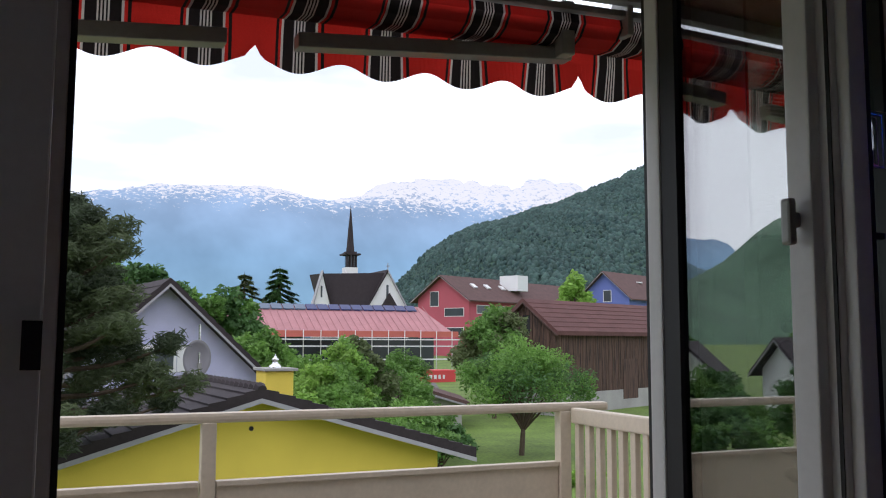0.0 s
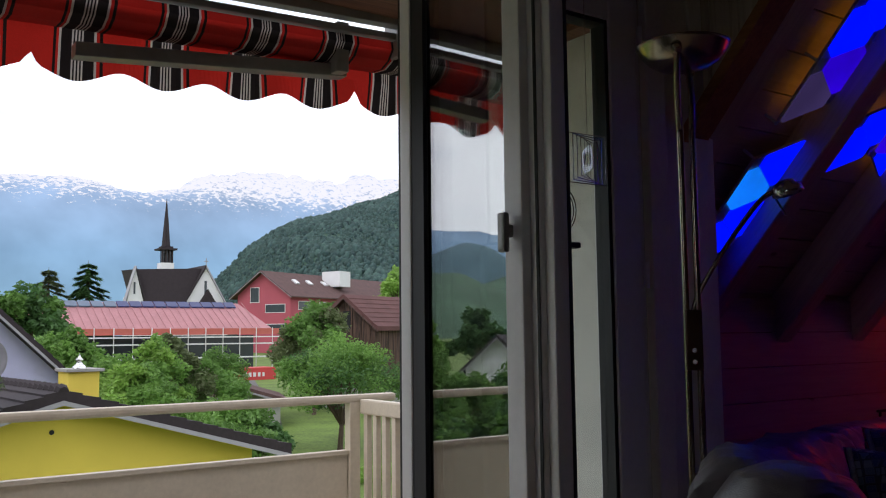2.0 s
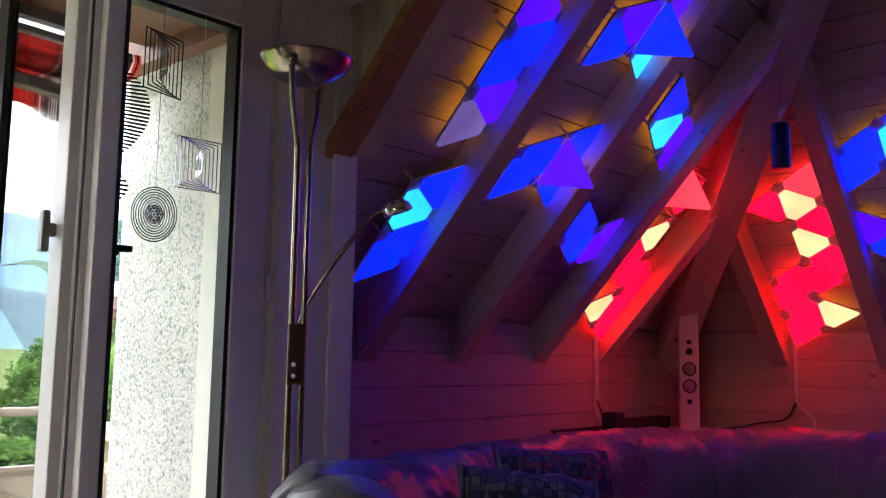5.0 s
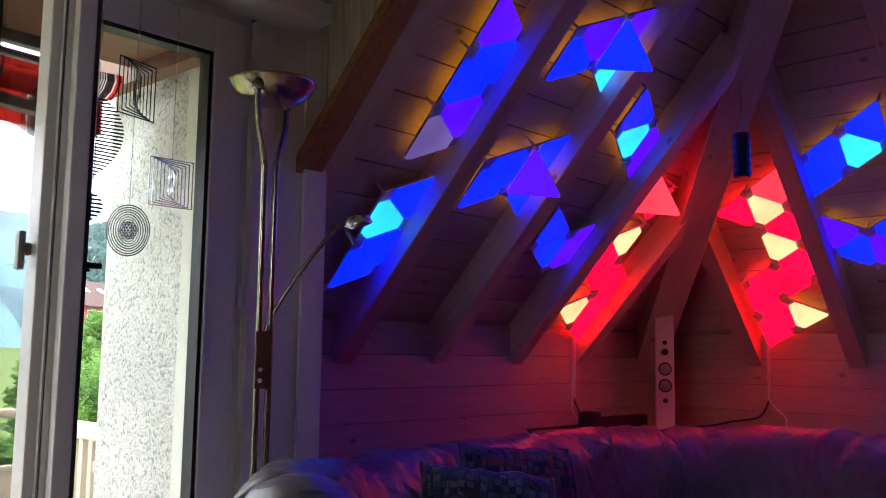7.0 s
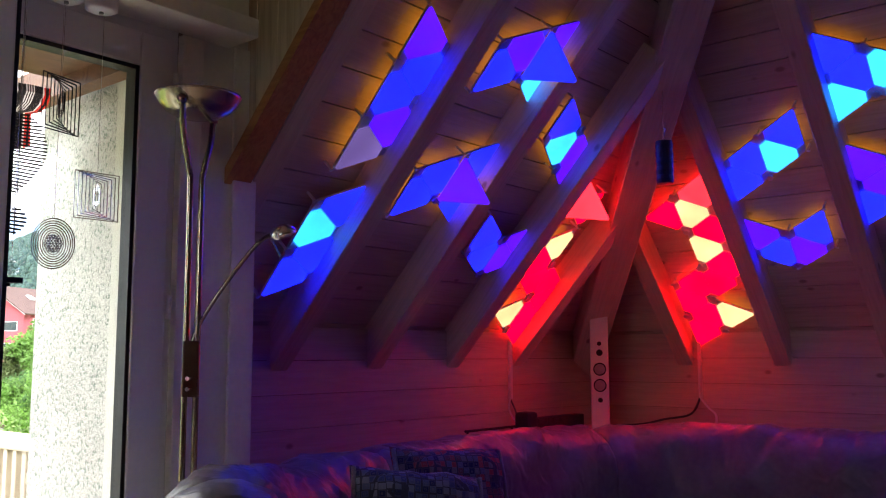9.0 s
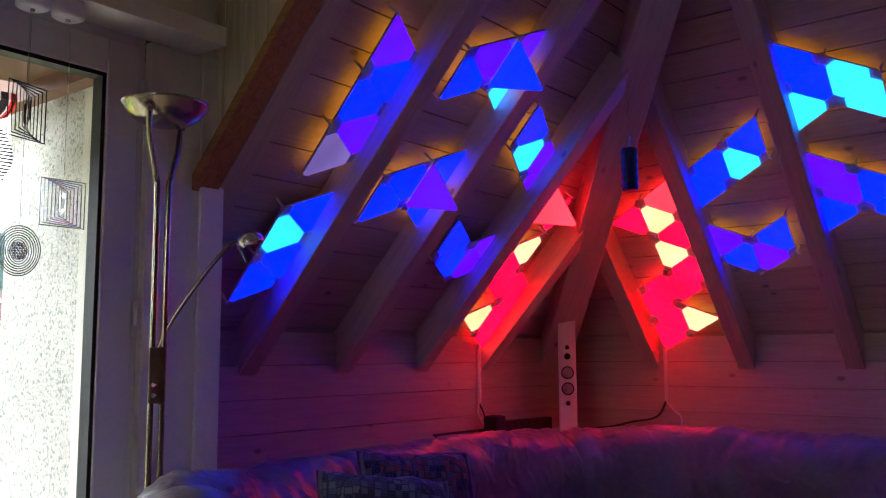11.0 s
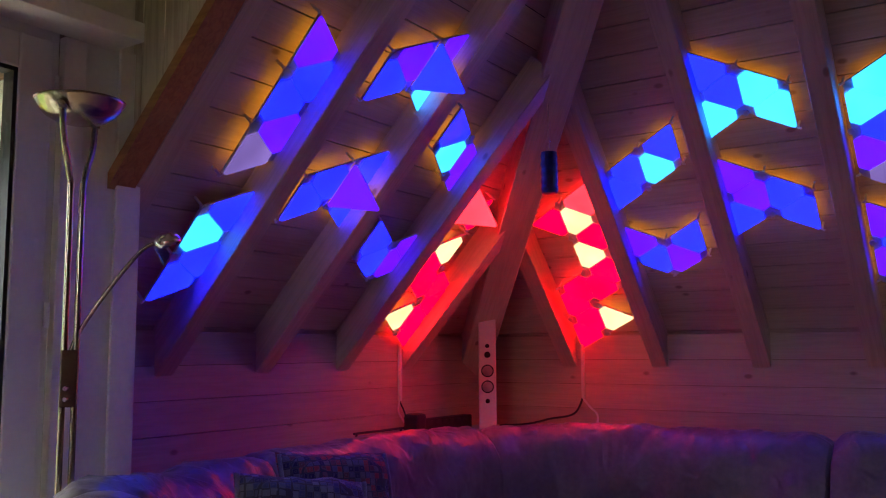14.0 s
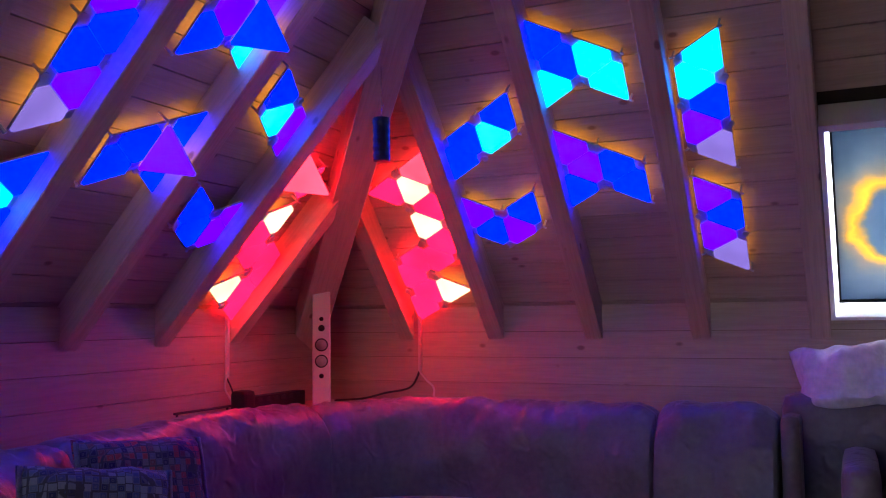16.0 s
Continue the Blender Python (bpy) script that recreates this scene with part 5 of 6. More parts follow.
tagged(part("ground", bm, GRASS, smooth=True), "green meadow and gardens sloping gently to the village", "ground", kind="structure")

ROOFDARK = mat("dark_roof_tile", (0.03, 0.022, 0.025), 0.9, scale=2, vary=0.25, bump=0.4, fine=14)
ROOFBROWN = mat("brown_roof_tile", (0.10, 0.055, 0.05), 0.9, scale=1.5, vary=0.3, bump=0.4, fine=10)
ROOFRED = mat("red_roof_tile", (0.105, 0.044, 0.04), 0.9, scale=1.5, vary=0.25, bump=0.4, fine=10)
YELLOW = mat("yellow_render", (0.78, 0.60, 0.09), 0.9, scale=1.5, vary=0.08, bump=0.1)
LILACWALL = mat("lilac_boarding", (0.54, 0.54, 0.74), 0.8, scale=2, vary=0.1, bump=0.2)
WHITEWALL = mat("white_render", (0.72, 0.72, 0.72), 0.9, scale=0.6, vary=0.06, bump=0.05)
REDWALL = mat("red_render", (0.42, 0.09, 0.12), 0.9, scale=0.6, vary=0.1, bump=0.05)
BLUEWALL = mat("blue_render", (0.12, 0.16, 0.42), 0.9, scale=0.6, vary=0.1, bump=0.05)
GREYTRIM = mat("grey_trim", (0.33, 0.32, 0.34), 0.6, vary=0.08, bump=0.03)
DARKWIN = mat("dark_window", (0.05, 0.06, 0.07), 0.15, vary=0.2, bump=0.0, scale=0.7)
OLDWOOD = wood("old_barn_wood", (0.115, 0.065, 0.048), (0.03, 0.019, 0.016), 2, 0.25, knots=False, rough=0.9)
CONCRETE = mat("concrete", (0.35, 0.34, 0.32), 0.9, scale=1, vary=0.2, bump=0.2)


def frame_at(x, y, z, turn):
    return Matrix.Translation((x, y, z)) @ Matrix.Rotation(radians(turn), 4, "Z")


def house(name, m, width, length, eave, ridge, wallm, roofm, label, over=0.4, windows=(), barge=None, tiles=0, base=-5.0, courses=0.34):
    """Gable in the local +x face; the ridge runs along local x from 0 back to -length. windows: (face, a, z, w, h) with face f front, l or r side."""
    t = new(name)
    t.matrix_world = m
    tagged(t, label, "house")
    w = width / 2
    bm = bmesh.new()
    prism(bm, [(0, -w, base), (0, w, base), (0, w, eave), (0, 0, ridge), (0, -w, eave)], (-length, 0, 0))
    part("wall", bm, wallm, t)
    k = (ridge - eave) / w
    for s in (-1, 1):
        lo = eave - k * over
        bm = bmesh.new()
        th = 0.16
        prism(bm, [(over, s * (w + over), lo), (over, 0, ridge + 0.001), (over, 0, ridge + th), (over, s * (w + over), lo + th)], (-length - 2 * over, 0, 0))
        roof = part("roof", bm, roofm, t)
        if tiles:
            run = math.hypot(w + over, ridge - lo)
            rows = max(2, int(run / courses))
            for r in range(rows):
                f0, f1 = r / rows, (r + 1) / rows
                a = Vector((0, s * (w + over) * (1 - f0), lo + (ridge - lo) * f0 + th))
                b = Vector((0, s * (w + over) * (1 - f1), lo + (ridge - lo) * f1 + th))
                bm = bmesh.new()
                prism(bm, [a + Vector((over, 0, 0.0)), b + Vector((over, 0, 0.0)), b + Vector((over, 0, 0.02)), a + Vector((over, 0, 0.055))], (-length - 2 * over, 0, 0))
                part("tile_course", bm, roofm, roof)
        bm = bmesh.new()
        prism(bm, [(over + 0.02, s * (w + over), lo - 0.06), (over + 0.02, 0, ridge - 0.06), (over + 0.02, 0, ridge + 0.02), (over + 0.02, s * (w + over), lo + 0.02)], (-0.06, 0, 0))
        part("bargeboard", bm, barge or GREYTRIM, t)
    for face, a, z, ww, hh in windows:
        f = bmesh.new()
        g = bmesh.new()
        if face == "f":
            box(f, 0.0, a - ww / 2 - 0.08, z - 0.08, 0.06, a + ww / 2 + 0.08, z + hh + 0.08)
            box(g, 0.06, a - ww / 2, z, 0.075, a + ww / 2, z + hh)
        else:
            s = -1 if face == "l" else 1
            box(f, -a - ww / 2 - 0.08, s * w, z - 0.08, -a + ww / 2 + 0.08, s * (w + 0.06), z + hh + 0.08)
            box(g, -a - ww / 2, s * (w + 0.06), z, -a + ww / 2, s * (w + 0.075), z + hh)
        win_ = part("window", f, WHITEWALL, t)
        part("pane", g, DARKWIN, win_)
    return t


# the yellow house below the balcony
yh = house("yellow_house", frame_at(-14.0, -1.82, 0, 4), 7.3, 5.6, -1.03, 0.03, YELLOW, ROOFDARK, "low yellow rendered house with a shallow dark tiled roof", 0.55, tiles=1, base=-4.2, courses=0.3)
ch = boxes((-3.2, 0.97, -0.75, -2.5, 1.57, 0.40), bevel=0.02)
part("chimney", ch, YELLOW, yh, "yellow rendered chimney")
cap = boxes((-3.28, 0.92, 0.40, -2.42, 1.64, 0.46), bevel=0.01)
part("chimney_cap", cap, CONCRETE, yh)
part("flue", lathe(bmesh.new(), [(0.13, 0.46), (0.13, 0.5), (0.07, 0.54), (0.05, 0.6), (0.09, 0.63), (0.03, 0.68), (0, 0.76)], 16, Matrix.Translation((-2.83, 1.27, 0))), STEEL, yh, smooth=True)
part("ridge_tiles", tube(bmesh.new(), [(0.55 - 0.16 * k, 0, 0.19 + (0.02 if k % 2 else 0)) for k in range(39)], [0.085 + (0.03 if k % 2 else 0) for k in range(39)], 8), ROOFDARK, yh)
part("vent_hole", lathe(bmesh.new(), [(0, 0), (0.042, 0), (0.042, 0.012), (0, 0.012)], 16, Matrix.Translation((0.0, -0.02, -0.5)) @ Matrix.Rotation(radians(90), 4, "Y")), BLACK, yh)
dish = thing("satellite_dish", (-18.2, -2.12, 0.12), "round grey satellite dish on a mast on the roof", "satellite dish")
part("mast", tube(bmesh.new(), [(0, 0, 0), (0, 0, 1.25)], 0.025, 8), STEEL, dish)
part("reflector", lathe(bmesh.new(), [(0, 0.1), (0.2, 0.075), (0.36, 0.02), (0.45, -0.04), (0.45, -0.055), (0.36, 0.0), (0.2, 0.055), (0, 0.08)], 32, Matrix.Translation((0.06, -0.06, 0.52)) @ Matrix.Rotation(radians(-80), 4, "Y") @ Matrix.Diagonal((0.92, 0.66, 1, 1))), GREYTRIM, dish, smooth=True)
part("bracket", boxes((-0.04, -0.04, 0.3, 0.12, 0.04, 0.42)), ALU, dish)

lh = house("lilac_house", frame_at(-24, -2.2, 0.24, 8), 6.6, 9.0, -0.75, 2.3, LILACWALL, ROOFDARK, "lilac boarded house with a steep dark roof", 0.55, windows=[("f", 0.02, -0.02, 0.5, 0.6)], tiles=1, base=-4)
for s in (-1, 1):
    part("shutter", boxes((0.0, 0.02 + s * 0.5 - 0.15, -0.1, 0.06, 0.02 + s * 0.5 + 0.15, 0.66), bevel=0.01), WHITEWALL, lh, "white window shutter")
for k in range(50):
    z = -3.0 + k * 0.105
    w = 3.3 if z < -0.75 else 3.3 * (2.3 - z) / 3.05
    if w > 0.1:
        part("clapboard", boxes((0.0, -w, z, 0.02, w, z + 0.098)), LILACWALL, lh)

# the long building under scaffolding
long_h = thing("long_building", (-70, 14, 0.55), "long building with a pinkish red roof under scaffolding", "building")
PINKROOF = mat("pink_roof", (0.42, 0.20, 0.21), 0.7, scale=0.8, vary=0.15, bump=0.3, fine=6, stretch=(1, 1, 1))
LO = Vector((70, -14, 0))
SOLAR = mat("solar_panel", (0.03, 0.04, 0.13), 0.3, vary=0.15, bump=0.0)
SKYGLASS = mat("skylight_glass", (0.10, 0.14, 0.20), 0.3, vary=0.2, bump=0.0, scale=0.7)


def lpart(name, bm, material, label=""):
    bmesh.ops.translate(bm, vec=LO, verts=bm.verts[:])
    return part(name, bm, material, long_h, label)


lpart("wall", boxes((-80, 0, -3, -71, 26, 0.7)), DARKWIN, "dark wall behind the scaffolding")
bm = bmesh.new()
prism(bm, [(-70, -2, 0.9), (-70, 27.5, 0.9), (-74.5, 26.0, 3.3), (-74.5, -2, 3.3)], (-0.05, 0, 0.2))
lroof = lpart("roof", bm, PINKROOF)
for k in range(46):
    y = -1.6 + k * 0.62
    bm = bmesh.new()
    prism(bm, [(-70, y, 1.12), (-70, y + 0.05, 1.12), (-74.5, y + 0.05, 3.52), (-74.5, y, 3.52)], (0, 0, 0.05))
    bmesh.ops.translate(bm, vec=LO, verts=bm.verts[:])
    part("roof_seam", bm, PINKROOF, lroof)
for k in range(26):
    y = -1.0 + k * 1.02
    bm = bmesh.new()
    prism(bm, [(-73.6, y, 3.06), (-73.6, y + 0.92, 3.06), (-74.4, y + 0.92, 3.5), (-74.4, y, 3.5)], (0.02, 0, 0.1))
    bmesh.ops.translate(bm, vec=LO, verts=bm.verts[:])
    part("skylight", bm, SOLAR if k > 15 else SKYGLASS, lroof)
for k in range(14):
    y = 8 + k * 1.45
    lpart("scaffold_pole", tube(bmesh.new(), [(-69, y, -2.5), (-69, y, 1.3)], 0.04, 6), WHITEPLASTIC)
for z in (-1.15, -0.05, 0.5):
    lpart("scaffold_deck", boxes((-69.4, 7.5, z, -68.6, 27.5, z + 0.1)), WHITEPLASTIC)
lpart("mesh_screen", boxes((-69.2, -1, 0.75, -69.1, 27.5, 1.25)), mat("red_netting", (0.45, 0.12, 0.09), 0.9, scale=0.8, vary=0.2), "red safety netting")
van = thing("site_container", (-60, 21.6, -2.45), "red site container with white lettering", "container")
part("body", boxes((-2, -1.8, 0, 0, 1.5, 1.3), bevel=0.04), mat("container_red", (0.55, 0.05, 0.05), 0.5, scale=1, vary=0.1, bump=0.05), van)
for k, w in enumerate((0.26, 0.22, 0.22, 0.2, 0.16)):
    part("lettering", boxes((0.0, -1.0 + k * 0.36, 0.65, 0.02, -1.0 + k * 0.36 + w, 0.95)), WHITEPLASTIC, van)

# church: a nave across the view between two white gables, and a slim spire on the ridge
church = thing("church", (-150, 44.4, 4), "white church with dark roofs and a slender dark spire", "church")
part("wall", boxes((-11, -4.6, -6, -1.2, 9.6, 4.2)), WHITEWALL, church)
for c, half, apex, deep, lab in ((6.3, 4.1, 9.15, 11.0, "tall white gable wall"), (-5.7, 1.65, 8.6, 0.8, "narrow white gable wall")):
    bm = bmesh.new()
    prism(bm, [(0, c - half, -4.0), (0, c + half, -4.0), (0, c + half, 2.0), (0, c, apex), (0, c - half, 2.0)], (-deep, 0, 0))
    part("gable", bm, WHITEWALL, church, lab)
    for q in (-1, 1):
        bm = bmesh.new()
        prism(bm, [(0.35, c, apex), (0.35, c + q * (half + 0.5), 1.2), (0.35, c + q * (half + 0.5), 1.6), (0.35, c, apex + 0.5)], (-deep - 0.6, 0, 0))
        part("roof_edge", bm, GREYTRIM if q * c > 0 else ROOFDARK, church)
bm = bmesh.new()
prism(bm, [(-0.9, -5.6, 8.6), (-0.9, 6.2, 9.1), (0.3, 2.1, 2.2), (0.3, -4.1, 2.2)], (-8, 0, 0.3))
part("roof", bm, ROOFDARK, church)
part("cross", boxes((0.1, 6.25, 9.5, 0.2, 6.38, 10.8), (0.1, 5.95, 10.2, 0.2, 6.7, 10.32)), GREYTRIM, church)
part("window", boxes((0.02, 6.1, 4.6, 0.1, 6.5, 6.9)), DARKWIN, church)
part("window", boxes((0.02, -6.0, 4.4, 0.1, -5.7, 6.4)), DARKWIN, church)
bm = bmesh.new()
prism(bm, [(0.02, 4.6, 2.2), (0.02, 8.6, 2.2), (0.02, 6.6, 5.4)], (0.6, 0, 0))
part("porch", bm, ROOFDARK, church)
part("tower_base", boxes((-3.4, -1.1, 7.6, -1.1, 1.1, 9.9)), WHITEWALL, church)
part("belfry", boxes((-3.0, -0.75, 9.9, -1.5, 0.75, 12.4)), DARKWIN, church)
for k in range(4):
    part("belfry_post", boxes((-1.5, -1.0 + k * 0.57, 9.9, -1.2, -0.75 + k * 0.57, 12.4)), ROOFDARK, church)
part("belfry_deck", boxes((-3.8, -1.5, 12.1, -0.7, 1.5, 12.4), (-3.2, -0.95, 12.4, -1.3, 0.95, 12.75)), ROOFDARK, church)
part("spire", lathe(bmesh.new(), [(0.78, 12.7), (0.64, 14.2), (0.42, 17.0), (0.1, 20.4), (0.03, 21.0), (0, 21.3)], 8, Matrix.Translation((-2.25, 0, 0))), ROOFDARK, church)

rb = house("red_house", frame_at(-110, 44.0, 3.1, -64), 9.0, 18, 3.6, 6.6, REDWALL, ROOFBROWN, "red rendered apartment house with a brown roof", 0.8,
           windows=[("f", -1.5, 2.6, 1.4, 1.9), ("f", 2.0, 1.2, 3.2, 1.0), ("f", 2.0, -1.4, 3.2, 1.0), ("r", 3, 1.6, 2.6, 1.0), ("r", 7, 1.6, 1.4, 1.0), ("r", 3, -1.2, 2.6, 1.2), ("r", 7, -1.2, 2.2, 1.2), ("r", 11, 1.6, 1.6, 1.0)])
part("roof_box", boxes((-14, 1.0, 5.0, -11.5, 4.2, 7.2)), WHITEWALL, rb)
for a in (3.5, 6.5, 10.0):
    bm = bmesh.new()
    prism(bm, [(-a, 2.6, 5.05), (-a - 0.8, 2.6, 5.05), (-a - 0.8, 1.8, 5.6), (-a, 1.8, 5.6)], (0, 0.1, 0.14))
    part("skylight", bm, WHITEPLASTIC, rb)
house("red_house", frame_at(-124, 64, 3, -64), 9, 16, 4.0, 7.0, REDWALL, ROOFBROWN, "red rendered house behind the barn", 0.8)
bh = house("blue_house", frame_at(-110, 70.0, 3.2, -64), 8, 14, 4.4, 7.9, BLUEWALL, ROOFBROWN, "blue rendered house with a brown roof", 0.8,
           windows=[("f", 0.4, 3.6, 1.2, 1.6), ("r", 3, 1.6, 2.0, 1.1), ("r", 7, 1.6, 2.0, 1.1)])
part("skylight", boxes((-8, 1.2, 6.6, -6.8, 1.9, 6.8)), WHITEPLASTIC, bh)

# barn
barn = house("barn", frame_at(-37.6, 16.75, -0.2, -66), 3.5, 12, 1.78, 3.15, OLDWOOD, ROOFRED, "weathered dark timber barn with a red tiled roof", 0.35, barge=ROOFBROWN, tiles=1, base=-2.6)
for k in range(20):
    y = -1.73 + k * 0.175
    top = 1.72 + (1.75 - abs(y + 0.08)) * 0.76
    part("plank", boxes((0.0, y, -1.3, 0.03 + 0.015 * (k % 3), y + 0.162, top)), OLDWOOD, barn)
for k in range(58):
    x = -0.2 - k * 0.2
    part("plank", boxes((x, 1.75, -1.3, x + 0.18, 1.78 + 0.012 * (k % 3), 1.7)), OLDWOOD, barn)
part("plinth", boxes((-12, -1.77, -2.6, 0.05, 1.82, -1.3)), CONCRETE, barn)
part("window", boxes((0.03, -0.2, 1.6, 0.07, 0.25, 2.5)), BLACK, barn)
part("door", boxes((-7.5, 1.77, -1.8, -6.0, 1.84, 0.3)), OLDWOOD, barn, "grey timber barn door")


# ---- trees ----
LEAFM = []
for i, c in enumerate(((0.14, 0.27, 0.06), (0.19, 0.35, 0.075), (0.085, 0.18, 0.055), (0.062, 0.085, 0.045), (0.15, 0.19, 0.08), (0.26, 0.43, 0.085), (0.095, 0.125, 0.058))):
    lm = mat("leaves_%d" % i, c, 0.6, scale=1.5, vary=0.4, bump=0.0, fine=12)
    LEAFM.append(let_through(lm, 0.45))
BARK = mat("bark", (0.10, 0.07, 0.05), 0.95, scale=6, vary=0.3, bump=0.6, fine=30, stretch=(1, 1, 0.3))


def leaf_cloud(bm, rng, centre, radii, count, size, wide=0.45, shell=0.5):
    """Small bent leaves scattered in a lumpy ellipsoid, thinner at its rim."""
    for _ in range(count):
        while True:
            p = Vector((rng.uniform(-1, 1), rng.uniform(-1, 1), rng.uniform(-1, 1)))
            r = p.length
            if r < 1e-3 or r > 1:
                continue
            lump = 0.78 + 0.42 * noise.noise(p.normalized() * 2.3 + Vector(centre) * 0.7)
            if shell * lump < r < lump:
                break
        q = Vector(centre) + Vector((p.x * radii[0], p.y * radii[1], p.z * radii[2]))
        a = Vector((rng.uniform(-1, 1), rng.uniform(-1, 1), rng.uniform(-0.6, 0.6))).normalized()
        b = a.cross(Vector((rng.uniform(-1, 1), rng.uniform(-1, 1), rng.uniform(-1, 1)))).normalized()
        s = size * rng.uniform(0.6, 1.4)
        va, vb, vc, vd = (bm.verts.new(q + a * s), bm.verts.new(q + b * s * wide), bm.verts.new(q - a * s + Vector((0, 0, -0.25 * s))), bm.verts.new(q - b * s * wide))
        bm.faces.new((va, vb, vc, vd))


def tree(name, x, y, height, crown, count, size, mats, label, category, seed, trunk=0.16, lobes=9, low=0.35, z=None):
    rng = random.Random(seed)
    gz = ground_z(x, y) if z is None else z
    t = thing(name, (x, y, gz), label, category)
    bm = bmesh.new()
    stem = bend([(0, 0, -0.3), (0.05 * crown, 0.02, height * 0.2), (-0.03 * crown, 0.05 * crown, height * low), (0.02, 0, height * 0.75)], 4)
    tube(bm, stem, [trunk * (1 - 0.75 * i / (len(stem) - 1)) for i in range(len(stem))], 8)
    tips = []
    lobes = lobes * 2
    for k in range(lobes):
        a = 2.4 * k + rng.uniform(-0.4, 0.4)
        f = math.sqrt((k + 0.5) / lobes) * rng.uniform(0.7, 0.95)
        tip = Vector((math.cos(a) * crown * f, math.sin(a) * crown * f, height * (low + 0.06 + (0.9 - low) * (1 - 0.75 * f * f) * rng.uniform(0.55, 1.0))))
        root = stem[len(stem) // 2]
        tube(bm, bend([root, (root + tip) / 2 + Vector((0, 0, 0.08 * height)), tip], 3), [trunk * 0.42, trunk * 0.36, trunk * 0.3, trunk * 0.22, trunk * 0.16, trunk * 0.12, trunk * 0.06], 6)
        tips.append(tip)
    part("trunk", bm, BARK, t)
    tips.append(Vector((0, 0, height * 0.86)))
    for i, mm in enumerate(mats):
        bm = bmesh.new()
        for tip in tips[i::len(mats)]:
            r = crown * rng.uniform(0.22, 0.42)
            leaf_cloud(bm, rng, tip, (r, r, r * rng.uniform(0.7, 1.15)), int(1.15 * count / len(tips)), size, shell=0.0)
        part("crown", bm, mm, t)
    return t


def conifer(name, x, y, height, radius, count, size, mm, label, seed, low=0.06, z=None, droop=0.35):
    rng = random.Random(seed)
    gz = ground_z(x, y) if z is None else z
    t = thing(name, (x, y, gz), label, "tree")
    part("trunk", tube(bmesh.new(), [(0, 0, -0.3), (0, 0, height * 0.5), (0, 0, height)], [radius * 0.09, radius * 0.05, 0.01], 8), BARK, t)
    bm = bmesh.new()
    whorls = int(height / (radius * 0.14)) + 6
    for k in range(whorls):
        f = low + (1 - low) * k / whorls
        reach = radius * (1 - f) ** 0.85 * rng.uniform(0.8, 1.1) + 0.02 * radius
        for b in range(7):
            a = rng.uniform(0, 2 * math.pi)
            n = max(3, int(count / whorls / 7))
            for i in range(n):
                s = (i + rng.random()) / n
                q = Vector((math.cos(a) * reach * s, math.sin(a) * reach * s, height * f - droop * reach * s + rng.uniform(-0.03, 0.03) * height * 0.3))
                d = Vector((math.cos(a + rng.uniform(-0.9, 0.9)), math.sin(a + rng.uniform(-0.9, 0.9)), rng.uniform(-0.6, 0.2))).normalized()
                e = d.cross(Vector((0, 0, 1))).normalized() * size * 0.3
                w = size * rng.uniform(0.7, 1.4)
                bm.faces.new((bm.verts.new(q + d * w), bm.verts.new(q + e), bm.verts.new(q - d * w * 0.4), bm.verts.new(q - e)))
    part("crown", bm, mm, t)
    return t


AP = "leafy garden tree with a rounded green crown"
for k, (x, y, h, c, i) in enumerate(((-27, 0.8, 3.1, 1.3, 1), (-26, 3.4, 3.2, 1.5, 0), (-27, 6.4, 1.7, 1.2, 2), (-31, 7.4, 2.6, 1.5, 0), (-22, 4.4, 2.1, 1.2, 1), (-24.5, 5.6, 2.3, 1.3, 0), (-21.5, 1.2, 2.6, 1.1, 5), (-40, 11.0, 3.0, 1.7, 0))):
    tree("shrub", x, y, h, c, 6500, 0.075, (LEAFM[i], LEAFM[(i + 1) % 3]), "dense leafy shrub in the gardens below", "shrub", 90 + k, 0.06, 11, 0.05)
tree("garden_tree", -27, 3.7, 3.9, 1.5, 9000, 0.075, (LEAFM[5], LEAFM[1]), "bright green leafy tree beyond the yellow house", "tree", 131, 0.1, 11, 0.12)
tree("garden_tree", -25.5, 2.0, 3.2, 1.2, 8000, 0.07, (LEAFM[1], LEAFM[5]), "bright green leafy tree beyond the yellow house", "tree", 132, 0.1, 11, 0.12)
tree("garden_tree", -30, 2.0, 4.3, 1.7, 9000, 0.1, (LEAFM[0], LEAFM[1]), AP, "tree", 81, 0.1, 10, 0.15)
tree("garden_tree", -29, 5.2, 4.05, 1.5, 9000, 0.08, (LEAFM[4], LEAFM[0]), AP, "tree", 82, 0.1, 10, 0.15)
tree("shrub", -23, 2.2, 3.4, 1.3, 9000, 0.07, (LEAFM[5], LEAFM[1]), "bright green shrub beyond the yellow house", "shrub", 83, 0.06, 10, 0.08)
tree("shrub", -20.5, 3.2, 2.0, 1.4, 8000, 0.065, (LEAFM[1], LEAFM[0]), "leafy green shrub beside the lawn", "shrub", 84, 0.06, 10, 0.06)
tree("garden_tree", -36, 14.1, 5.4, 1.9, 9000, 0.1, (LEAFM[0], LEAFM[4]), AP, "tree", 85, 0.12, 10, 0.15)
tree("apple_tree", -25, 9.5, 3.8, 2.4, 19000, 0.06, (LEAFM[0], LEAFM[2], LEAFM[1]), "old apple tree with a spreading crown on the lawn", "tree", 3, 0.11, 13, 0.26)
tree("shrub", -22.0, 5.2, 1.8, 1.3, 4000, 0.085, (LEAFM[0], LEAFM[2]), "dark green shrub beside the lawn", "shrub", 8, 0.06, 8, 0.1)
